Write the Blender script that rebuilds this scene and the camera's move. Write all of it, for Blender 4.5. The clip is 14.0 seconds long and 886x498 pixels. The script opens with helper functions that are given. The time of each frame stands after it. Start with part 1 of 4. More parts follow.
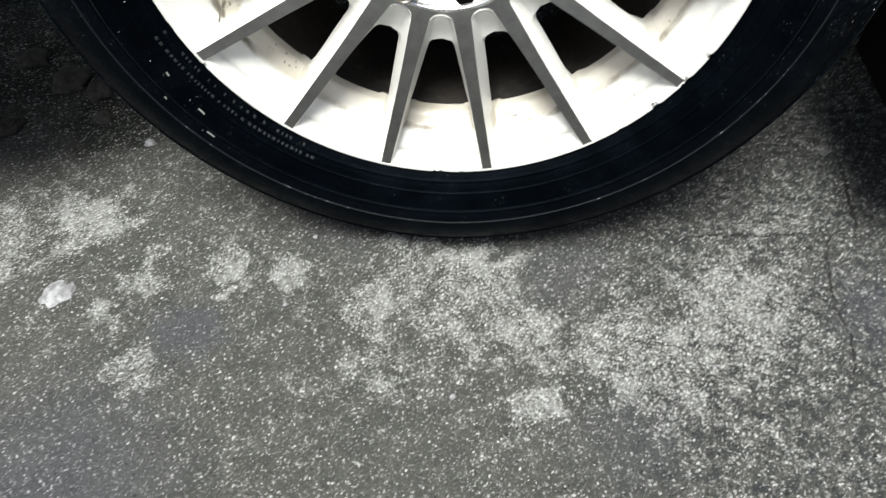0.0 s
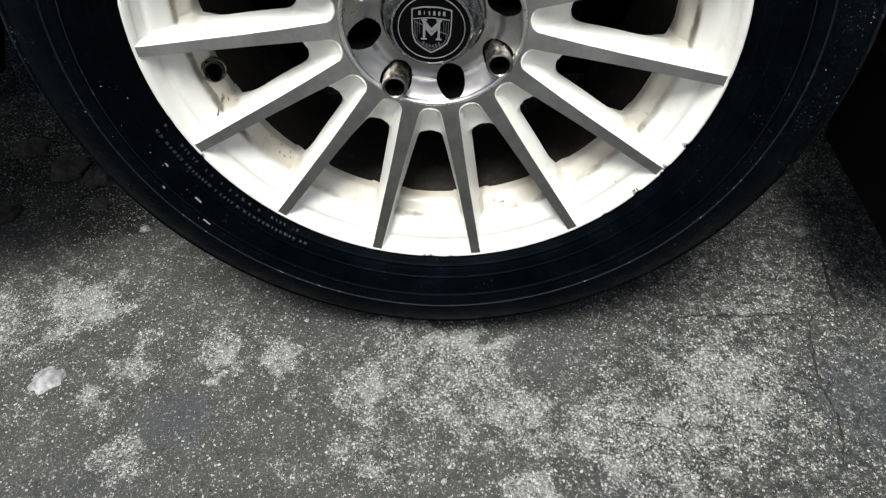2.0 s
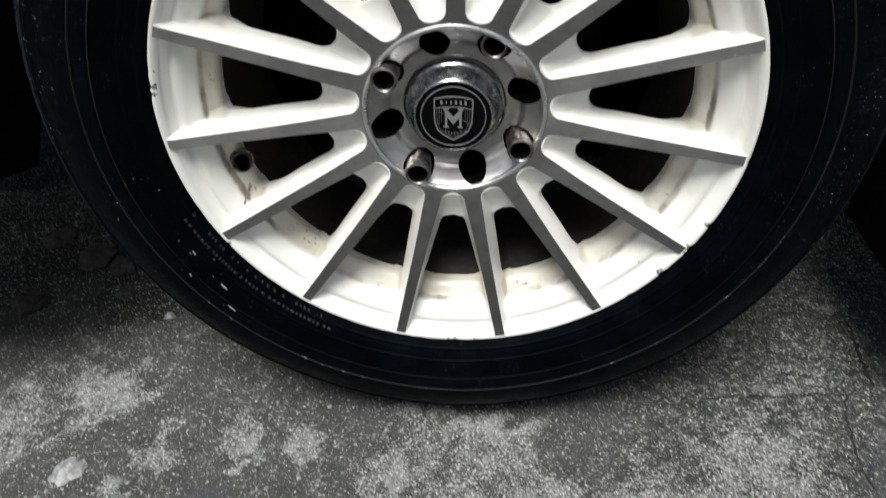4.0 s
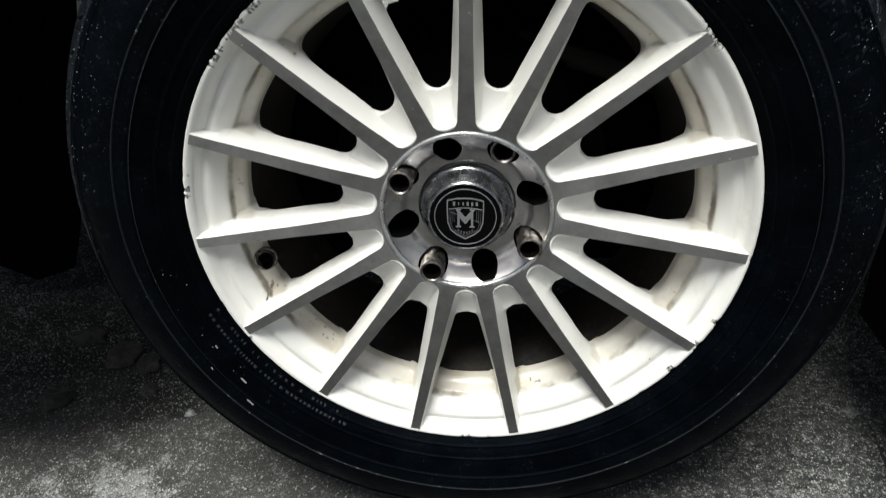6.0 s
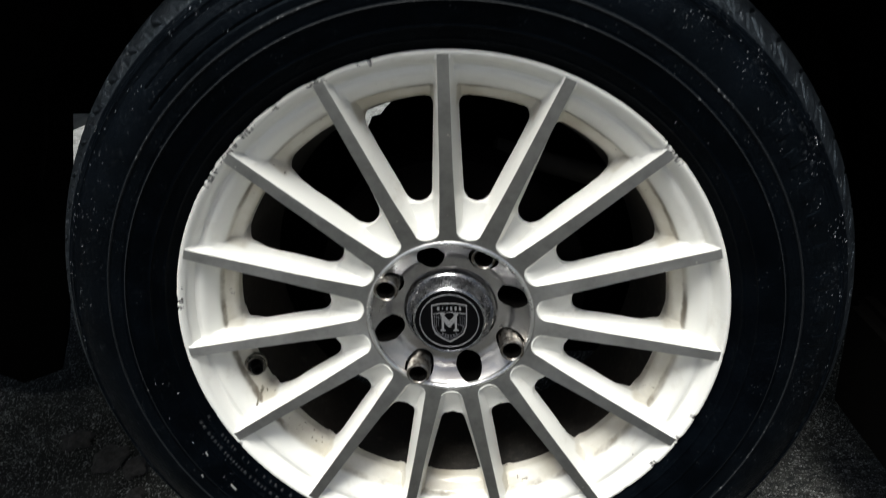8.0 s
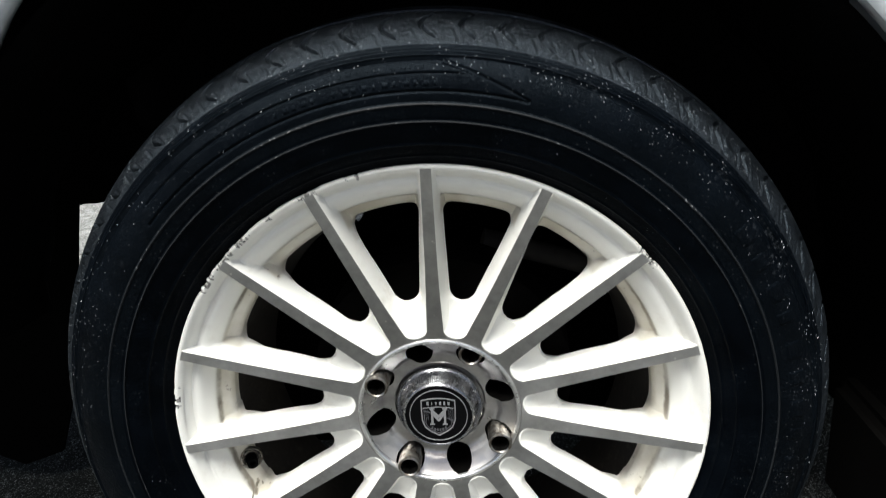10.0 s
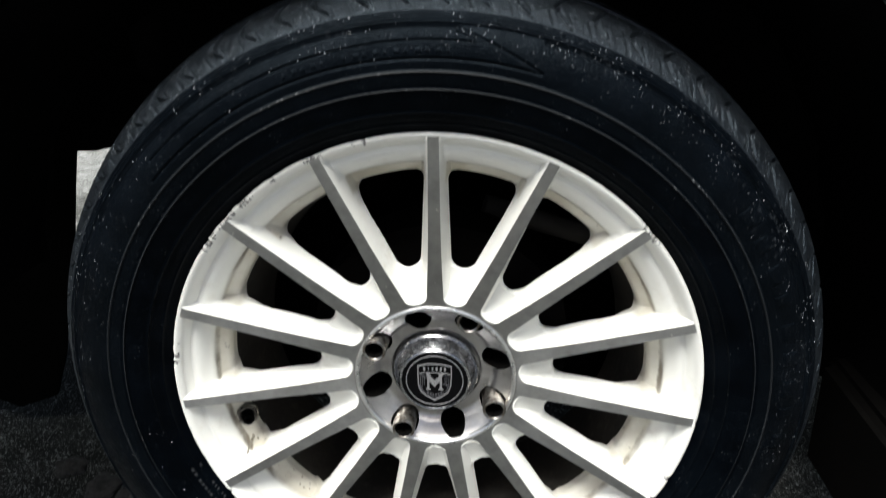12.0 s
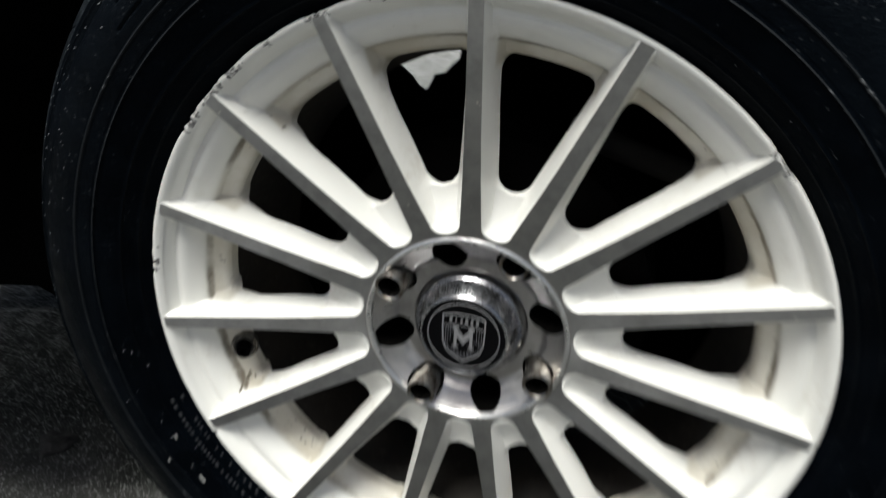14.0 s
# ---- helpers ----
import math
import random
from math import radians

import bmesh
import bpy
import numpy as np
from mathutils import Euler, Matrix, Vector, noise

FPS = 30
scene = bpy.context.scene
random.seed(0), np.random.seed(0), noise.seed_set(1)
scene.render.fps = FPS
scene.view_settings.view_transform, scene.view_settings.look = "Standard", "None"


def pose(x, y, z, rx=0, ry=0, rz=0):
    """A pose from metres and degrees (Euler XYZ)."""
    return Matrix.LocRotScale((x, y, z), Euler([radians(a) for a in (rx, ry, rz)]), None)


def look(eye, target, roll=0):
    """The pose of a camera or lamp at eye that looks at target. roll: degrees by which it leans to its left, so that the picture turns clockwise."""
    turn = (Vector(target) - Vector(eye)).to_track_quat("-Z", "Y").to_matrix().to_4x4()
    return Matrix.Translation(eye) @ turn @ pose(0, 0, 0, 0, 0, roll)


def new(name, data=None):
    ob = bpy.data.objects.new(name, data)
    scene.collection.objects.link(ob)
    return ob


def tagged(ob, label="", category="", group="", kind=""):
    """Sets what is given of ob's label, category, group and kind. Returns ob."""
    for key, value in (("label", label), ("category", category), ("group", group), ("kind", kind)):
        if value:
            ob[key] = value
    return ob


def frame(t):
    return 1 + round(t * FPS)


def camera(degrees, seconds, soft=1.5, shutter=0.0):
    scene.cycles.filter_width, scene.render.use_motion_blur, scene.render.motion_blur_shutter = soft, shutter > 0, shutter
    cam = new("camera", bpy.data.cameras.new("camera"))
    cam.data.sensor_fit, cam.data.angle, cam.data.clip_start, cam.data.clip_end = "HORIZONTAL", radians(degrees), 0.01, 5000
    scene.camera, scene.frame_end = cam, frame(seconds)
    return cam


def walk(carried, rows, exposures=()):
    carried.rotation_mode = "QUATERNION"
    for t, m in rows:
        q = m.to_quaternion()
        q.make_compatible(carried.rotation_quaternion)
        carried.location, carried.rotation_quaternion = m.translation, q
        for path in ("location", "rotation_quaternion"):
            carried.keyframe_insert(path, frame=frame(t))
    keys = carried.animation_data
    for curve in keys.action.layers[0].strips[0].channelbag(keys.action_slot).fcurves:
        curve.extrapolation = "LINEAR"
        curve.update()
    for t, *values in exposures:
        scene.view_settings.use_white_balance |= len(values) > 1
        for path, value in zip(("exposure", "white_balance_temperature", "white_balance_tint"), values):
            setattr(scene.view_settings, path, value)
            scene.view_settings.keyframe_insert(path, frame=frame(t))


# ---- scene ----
cam = camera(61.83, 14.0, soft=1.2, shutter=1.0)
# seconds, eye, then the turn about x, y and z in degrees
ROWS = [
    (0, 0.0286, -0.4476, 0.5462, 39.16, 0.80, 3.18),
    (0.5, 0.0230, -0.4498, 0.5471, 40.77, -0.55, 2.61),
    (1, 0.0250, -0.4499, 0.5523, 42.63, -0.10, 2.21),
    (1.5, 0.0261, -0.4519, 0.5572, 44.40, 0.19, 2.05),
    (2, 0.0281, -0.4539, 0.5579, 45.32, 0.45, 2.28),
    (2.5, 0.0236, -0.4525, 0.5589, 45.97, 0.41, 2.47),
    (3, 0.0227, -0.4508, 0.5577, 47.29, 1.04, 2.51),
    (3.5, 0.0225, -0.4525, 0.5570, 49.29, 1.38, 2.54),
    (4, 0.0236, -0.4539, 0.5595, 51.66, 2.03, 2.74),
    (6.5, 0.0396, -0.4808, 0.5658, 61.37, 2.97, 4.73),
    (7, 0.0430, -0.4847, 0.5746, 62.89, 2.99, 4.75),
    (7.5, 0.0386, -0.4916, 0.5784, 65.97, 3.63, 3.71),
    (8, 0.0383, -0.4893, 0.5914, 66.24, 3.61, 2.92),
    (8.5, 0.0519, -0.4924, 0.6036, 68.18, 4.89, 2.90),
    (9, 0.0601, -0.4955, 0.6115, 69.29, 5.12, 3.12),
    (11.3, 0.0493, -0.4966, 0.6517, 70.59, 3.40, 3.18),
    (11.5, 0.0491, -0.4951, 0.6494, 69.86, 3.26, 3.28),
    (12, 0.0485, -0.4929, 0.6426, 66.76, 2.10, 3.35),
    (12.5, 0.0519, -0.4886, 0.6313, 64.82, 2.03, 3.63),
    (13, 0.0564, -0.4681, 0.6173, 61.33, 2.05, 7.22),
    (13.5, 0.0576, -0.4363, 0.5824, 61.38, 0.21, 8.52),
    (14, 0.0918, -0.3673, 0.5574, 64.32, 0.08, 15.31),
]
HZ, SPIN = 0.308, 2.25          # the hub's height; how far the spokes are turned from upright
EXPOSURES = [(0, 0.65), (2, 0.37), (4, 0.12), (6.5, 0.08), (9, 0.43), (11.5, 1.0), (12, 0.72), (12.5, 0.54), (13.5, 0.1), (14, 0.12)]
walk(cam, [(t, pose(*p)) for t, *p in ROWS], EXPOSURES)

# ---- daylight: a bright overcast sky ----
SUN_UP, SUN_ROUND = 67.5, 196
world = bpy.data.worlds.new("sky")
scene.world = world
world.use_nodes = True
wn, wl = world.node_tree.nodes, world.node_tree.links
sky = wn.new("ShaderNodeTexSky")
sky.sky_type, sky.sun_disc = "NISHITA", False
sky.sun_elevation, sky.sun_rotation = radians(SUN_UP), radians(SUN_ROUND)
sky.air_density, sky.dust_density, sky.ozone_density = 1.0, 5.0, 1.2
wl.new(sky.outputs[0], wn["Background"].inputs[0])
wn["Background"].inputs[1].default_value = 0.08
sun_data = bpy.data.lights.new("sun", "SUN")
sun_data.energy, sun_data.angle, sun_data.color = 4.9, radians(27), (0.968, 0.985, 0.955)
sun = new("sun", sun_data)
az = radians(SUN_ROUND)
sun_way = Vector((math.sin(az) * math.cos(radians(SUN_UP)), math.cos(az) * math.cos(radians(SUN_UP)), math.sin(radians(SUN_UP))))
sun.matrix_world = look(sun_way * 20, (0, 0, 0))


# ---- materials ----
class Mat:
    """A node material with short ways to noise, ramps and mixing."""

    def __init__(self, name, rough=0.5, metal=0.0, coat=0.0, spec=0.5, whole=False):
        self.m = bpy.data.materials.new(name)
        self.m.use_nodes = True
        self.n, self.l = self.m.node_tree.nodes, self.m.node_tree.links
        self.b = self.n["Principled BSDF"]
        self.b.inputs["Roughness"].default_value = rough
        self.b.inputs["Metallic"].default_value = metal
        self.b.inputs["Coat Weight"].default_value = coat
        self.b.inputs["Specular IOR Level"].default_value = spec
        # "whole": one texture runs on across neighbouring parts
        self.co = self.n.new("ShaderNodeNewGeometry").outputs["Position"] if whole else self.n.new("ShaderNodeTexCoord").outputs["Object"]

    def put(self, sock, v):
        if isinstance(v, bpy.types.NodeSocket):
            self.l.new(v, sock)
        elif isinstance(v, tuple) and len(v) == 3 and sock.type == "RGBA":
            sock.default_value = (*v, 1)
        else:
            sock.default_value = v

    def noise(self, scale, detail=4.0, rough=0.6, at=None, distort=0.0):
        t = self.n.new("ShaderNodeTexNoise")
        t.inputs["Scale"].default_value, t.inputs["Detail"].default_value = scale, detail
        t.inputs["Roughness"].default_value, t.inputs["Distortion"].default_value = rough, distort
        self.l.new(at or self.co, t.inputs["Vector"])
        return t.outputs["Fac"]

    def cells(self, scale, at=None, feature="F1"):
        t = self.n.new("ShaderNodeTexVoronoi")
        t.feature = feature
        t.inputs["Scale"].default_value = scale
        self.l.new(at or self.co, t.inputs["Vector"])
        return t.outputs["Distance"]

    def math(self, op, a, b=0.0, c=0.0):
        t = self.n.new("ShaderNodeMath")
        t.operation = op
        for i, v in enumerate((a, b, c)):
            self.put(t.inputs[i], v)
        return t.outputs[0]

    def step(self, v, lo, hi, a=0.0, b=1.0):
        t = self.n.new("ShaderNodeMapRange")
        t.interpolation_type = "SMOOTHSTEP"
        for i, x in enumerate((v, lo, hi, a, b)):
            self.put(t.inputs[i], x)
        return t.outputs[0]

    def mix(self, f, a, b):
        t = self.n.new("ShaderNodeMix")
        t.data_type = "RGBA"
        self.put(t.inputs["Factor"], f)
        self.put(t.inputs["A"], a)
        self.put(t.inputs["B"], b)
        return t.outputs["Result"]

    def stretch(self, x, y, z, rz=0.0):
        t = self.n.new("ShaderNodeMapping")
        t.inputs["Scale"].default_value = (x, y, z)
        t.inputs["Rotation"].default_value = (0, 0, radians(rz))
        self.l.new(self.co, t.inputs["Vector"])
        return t.outputs[0]

    def done(self, color=None, rough=None, bump=None, strength=0.3, depth=0.001, metal=None):
        if color is not None:
            self.put(self.b.inputs["Base Color"], color)
        if rough is not None:
            self.put(self.b.inputs["Roughness"], rough)
        if metal is not None:
            self.put(self.b.inputs["Metallic"], metal)
        if bump is not None:
            t = self.n.new("ShaderNodeBump")
            t.inputs["Strength"].default_value, t.inputs["Distance"].default_value = strength, depth
            self.l.new(bump, t.inputs["Height"])
            self.l.new(t.outputs[0], self.b.inputs["Normal"])
        return self.m


def make_white_paint():
    """White lacquer; brake dirt sits in the step of the dish, its shadow line painted in, and round the back of the
    openings.
    """
    k = Mat("white_wheel_paint", 0.36, coat=0.25, whole=True)
    part = k.n.new("ShaderNodeSeparateXYZ")
    k.l.new(k.n.new("ShaderNodeTexCoord").outputs["Object"], part.inputs[0])
    x, y, z = part.outputs
    r = k.math("SQRT", k.math("ADD", k.math("MULTIPLY", x, x), k.math("MULTIPLY", z, z)))
    grime_shade = k.math("MULTIPLY", k.step(k.noise(28, 6), 0.5, 0.75), k.step(k.noise(170, 5), 0.35, 0.7))
    col = k.mix(k.noise(11, 3), (0.69, 0.68, 0.63), (0.755, 0.752, 0.71))
    col = k.mix(k.math("MULTIPLY", grime_shade, 0.3), col, (0.33, 0.27, 0.18))
    # a yellowish film on the collar that the dish ends in
    deep = k.step(y, 0.0190, 0.0240)
    collar = k.math("MULTIPLY", deep, k.math("MULTIPLY", k.step(r, 0.1640, 0.1700), k.step(r, 0.1838, 0.1812)))
    film = k.math("MULTIPLY", collar, k.step(k.noise(24, 6), 0.25, 0.75, 0.35, 0.95))
    col = k.mix(film, col, (0.47, 0.43, 0.34))
    # dirt in the step, broken up along its length, darkened as its shadow line
    off = k.math("ABSOLUTE", k.math("SUBTRACT", k.math("ADD", r, k.math("MULTIPLY", k.math("SUBTRACT", k.noise(90, 4), 0.5), 0.004)), 0.1820))
    line = k.math("MULTIPLY", k.step(off, 0.0022, 0.0004), k.step(k.noise(17, 5), 0.42, 0.62))
    col = k.mix(k.math("MULTIPLY", k.math("MULTIPLY", line, deep), 0.85), col, (0.12, 0.095, 0.065))
    spots = k.math("MULTIPLY", k.step(k.noise(150, 5), 0.60, 0.72), k.math("MULTIPLY", collar, k.step(k.noise(21, 3), 0.5, 0.65)))
    col = k.mix(spots, col, (0.07, 0.055, 0.04))
    dots = k.step(k.cells(95), 0.10, 0.04)
    rare = k.step(k.noise(40, 2), 0.62, 0.7)
    col = k.mix(k.math("MULTIPLY", dots, rare), col, (0.12, 0.10, 0.08))
    return k.done(col, k.step(k.noise(60), 0.3, 0.7, 0.30, 0.46), k.noise(420, 3), 0.12, 0.0006)


def make_barrel():
    k = Mat("dusty_shaded_barrel", 0.6)
    # brown dust over near-black that paints in the shade behind the spokes
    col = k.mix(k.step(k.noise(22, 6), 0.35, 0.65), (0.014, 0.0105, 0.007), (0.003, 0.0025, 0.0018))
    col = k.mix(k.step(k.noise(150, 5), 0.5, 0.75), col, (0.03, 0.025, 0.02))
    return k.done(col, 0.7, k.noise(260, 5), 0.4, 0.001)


def make_machined():
    k = Mat("machined_aluminium", 0.32, metal=1.0, whole=True)
    fine = k.noise(900, 3)
    turn = k.n.new("ShaderNodeVectorTransform")
    turn.vector_type, turn.convert_from, turn.convert_to = "VECTOR", "OBJECT", "WORLD"
    turn.inputs[0].default_value = (1, 0, 0)
    k.l.new(turn.outputs[0], k.b.inputs["Tangent"])
    k.b.inputs["Anisotropic"].default_value = 0.7
    col = k.mix(k.step(k.noise(70, 6), 0.3, 0.75), (0.40, 0.40, 0.395), (0.295, 0.295, 0.29))
    pit = k.step(k.cells(120), 0.12, 0.05)
    pit = k.math("MULTIPLY", pit, k.step(k.noise(55, 2), 0.55, 0.65))
    col = k.mix(pit, col, (0.75, 0.73, 0.68))
    return k.done(col, k.step(k.noise(35, 5), 0.3, 0.7, 0.28, 0.44), fine, 0.15, 0.0004)


def make_brushed():
    k = Mat("turned_aluminium", 0.26, metal=1.0)
    turn = k.n.new("ShaderNodeTangent")
    turn.direction_type, turn.axis = "RADIAL", "Y"
    k.l.new(turn.outputs[0], k.b.inputs["Tangent"])
    k.b.inputs["Anisotropic"].default_value = 0.6
    col = k.mix(k.step(k.noise(45, 5), 0.3, 0.7), (0.44, 0.43, 0.42), (0.30, 0.29, 0.28))
    col = k.mix(k.step(k.noise(160, 5), 0.62, 0.8, 0, 0.6), col, (0.25, 0.22, 0.19))
    return k.done(col, k.step(k.noise(90, 5), 0.3, 0.7, 0.27, 0.42), k.noise(700, 3), 0.12, 0.0004)


def make_chrome():
    k = Mat("polished_chrome", 0.12, metal=1.0)
    return k.done(k.mix(k.noise(140, 4), (0.40, 0.403, 0.412), (0.28, 0.285, 0.295)), k.step(k.noise(200, 4), 0.4, 0.8, 0.22, 0.36))


def make_bright():
    k = Mat("bright_cut_aluminium", 0.2, metal=1.0)
    return k.done(k.mix(k.step(k.noise(60, 5), 0.3, 0.7), (0.88, 0.88, 0.88), (0.62, 0.62, 0.61)), k.step(k.noise(120, 5), 0.3, 0.7, 0.24, 0.42), k.noise(700, 3), 0.1, 0.0003)


def make_steel():
    k = Mat("tarnished_nut_steel", 0.35, metal=1.0)
    col = k.mix(k.step(k.noise(180, 6), 0.4, 0.7), (0.27, 0.26, 0.24), (0.09, 0.07, 0.05))
    return k.done(col, k.step(k.noise(240, 5), 0.3, 0.7, 0.25, 0.5), k.noise(800, 4), 0.2, 0.0004)


def make_scuff():
    k = Mat("scraped_rim_metal", 0.6, metal=0.3)
    return k.done(k.mix(k.step(k.noise(500, 4), 0.4, 0.6), (0.07, 0.068, 0.064), (0.42, 0.415, 0.40)), 0.75, k.noise(900, 3), 0.6, 0.001)


def make_rubber(name="black_tyre_rubber", film=0.0, gloss=0.028, specked=0.0):
    """Black rubber under a film of fine dust."""
    k = Mat(name, 0.35, spec=gloss)
    col = k.mix(k.step(k.noise(30, 6), 0.3, 0.75), (0.0003 + film * 0.5, 0.0006 + film * 0.65, 0.0011 + film * 0.8), (0.0012 + film, 0.0020 + film * 1.15, 0.0032 + film * 1.3))
    part = k.n.new("ShaderNodeSeparateXYZ")
    k.l.new(k.n.new("ShaderNodeTexCoord").outputs["Object"], part.inputs[0])
    x, y, z = part.outputs
    r = k.math("SQRT", k.math("ADD", k.math("MULTIPLY", x, x), k.math("MULTIPLY", z, z)))
    outer = k.step(k.math("ADD", r, k.math("MULTIPLY", k.math("SUBTRACT", k.noise(35, 4), 0.5), 0.03)), 0.258, 0.286)
    dust = k.math("MULTIPLY", k.step(k.noise(300, 4), 0.55, 0.70), k.math("MULTIPLY", k.step(k.noise(24, 4), 0.42, 0.65), k.math("ADD", 0.25, k.math("MULTIPLY", outer, 1.6))))
    col = k.mix(k.math("MULTIPLY", dust, 0.11 + 0.3 * gloss), col, (0.075, 0.085, 0.097))
    specks = k.math("MULTIPLY", k.step(k.cells(300), 0.20, 0.08), k.math("MULTIPLY", k.step(k.noise(60, 3), 0.51 - specked, 0.64 - specked), k.math("ADD", 0.15, outer)))
    col = k.mix(k.math("MULTIPLY", specks, 0.75), col, (0.20, 0.215, 0.23))
    k.put(k.b.inputs["Specular Tint"], (0.62, 0.82, 1.0))
    return k.done(col, k.step(k.noise(55, 5), 0.3, 0.7, 0.32, 0.52), k.noise(420, 5, 0.7), 0.7, 0.0010)


def make_tread():
    k = Mat("worn_tread_rubber", 0.5, spec=0.36)
    col = k.mix(k.step(k.noise(70, 6), 0.3, 0.7), (0.0028, 0.0035, 0.0043), (0.0095, 0.0115, 0.0135))
    specks = k.math("MULTIPLY", k.step(k.cells(330), 0.24, 0.10), k.step(k.noise(80, 3), 0.46, 0.58))
    col = k.mix(k.math("MULTIPLY", specks, 0.8), col, (0.24, 0.26, 0.28))
    k.put(k.b.inputs["Specular Tint"], (0.68, 0.84, 1.0))
    return k.done(col, k.step(k.noise(90, 5), 0.3, 0.7, 0.28, 0.50), k.noise(240, 6, 0.7), 0.9, 0.0018)


def make_dusty_rib():
    k = Mat("dusty_rib_rubber", 0.6, spec=0.13)
    dust = k.math("MULTIPLY", k.step(k.noise(260, 4), 0.56, 0.68), k.step(k.noise(16, 3), 0.5, 0.66))
    return k.done(k.mix(dust, (0.008, 0.0095, 0.011), (0.16, 0.165, 0.17)), 0.6)


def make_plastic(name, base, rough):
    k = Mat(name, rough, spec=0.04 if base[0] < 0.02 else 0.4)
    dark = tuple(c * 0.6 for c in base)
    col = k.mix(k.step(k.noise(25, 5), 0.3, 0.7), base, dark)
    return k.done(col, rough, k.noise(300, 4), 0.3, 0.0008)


def make_car_paint():
    k = Mat("white_car_paint", 0.25, coat=0.6)
    col = k.mix(k.noise(6, 4), (0.44, 0.47, 0.49), (0.40, 0.43, 0.45))
    col = k.mix(k.step(k.noise(120, 4), 0.66, 0.8, 0, 0.4), col, (0.35, 0.33, 0.30))
    return k.done(col, 0.28, k.noise(900, 2), 0.03, 0.0003)


# pale worn areas of the slab: x, y, radius, weight
PALE = [(0.01, -0.04, 0.15, 0.35), (0.08, -0.09, 0.06, 0.6), (-0.05, -0.14, 0.05, 0.4), (-0.355, 0.02, 0.06, 1.0), (-0.205, -0.027, 0.035, 0.9), (-0.147, -0.031, 0.035, 1.0), (-0.30, -0.09, 0.03, 0.8), (-0.201, -0.069, 0.018, 0.7),
        (-0.262, -0.15, 0.04, 0.8), (-0.061, -0.075, 0.035, 0.8), (0.036, -0.019, 0.03, 1.0), (-0.043, -0.001, 0.03, 0.6), (-0.28, -0.04, 0.03, 0.7),
        (0.17, -0.12, 0.10, 0.5), (0.083, -0.163, 0.035, 0.9), (0.27, -0.07, 0.11, 0.4), (0.33, 0.05, 0.10, 0.15), (-0.45, -0.02, 0.08, 0.5), (0.02, -0.06, 0.05, 0.5)]
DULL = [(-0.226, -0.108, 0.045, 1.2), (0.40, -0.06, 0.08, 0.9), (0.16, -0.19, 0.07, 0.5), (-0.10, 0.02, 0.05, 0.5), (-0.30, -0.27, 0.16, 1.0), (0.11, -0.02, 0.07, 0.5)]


# near-black blots that paint the car's shade onto the slab: x, y, radius, weight
UNDERCAR_SHADE = [(-0.58, 0.40, 0.45, 1.0), (0.56, 0.50, 0.48, 1.0), (-0.38, 0.17, 0.12, 0.8), (0.0, 0.5, 0.5, 1.0)]


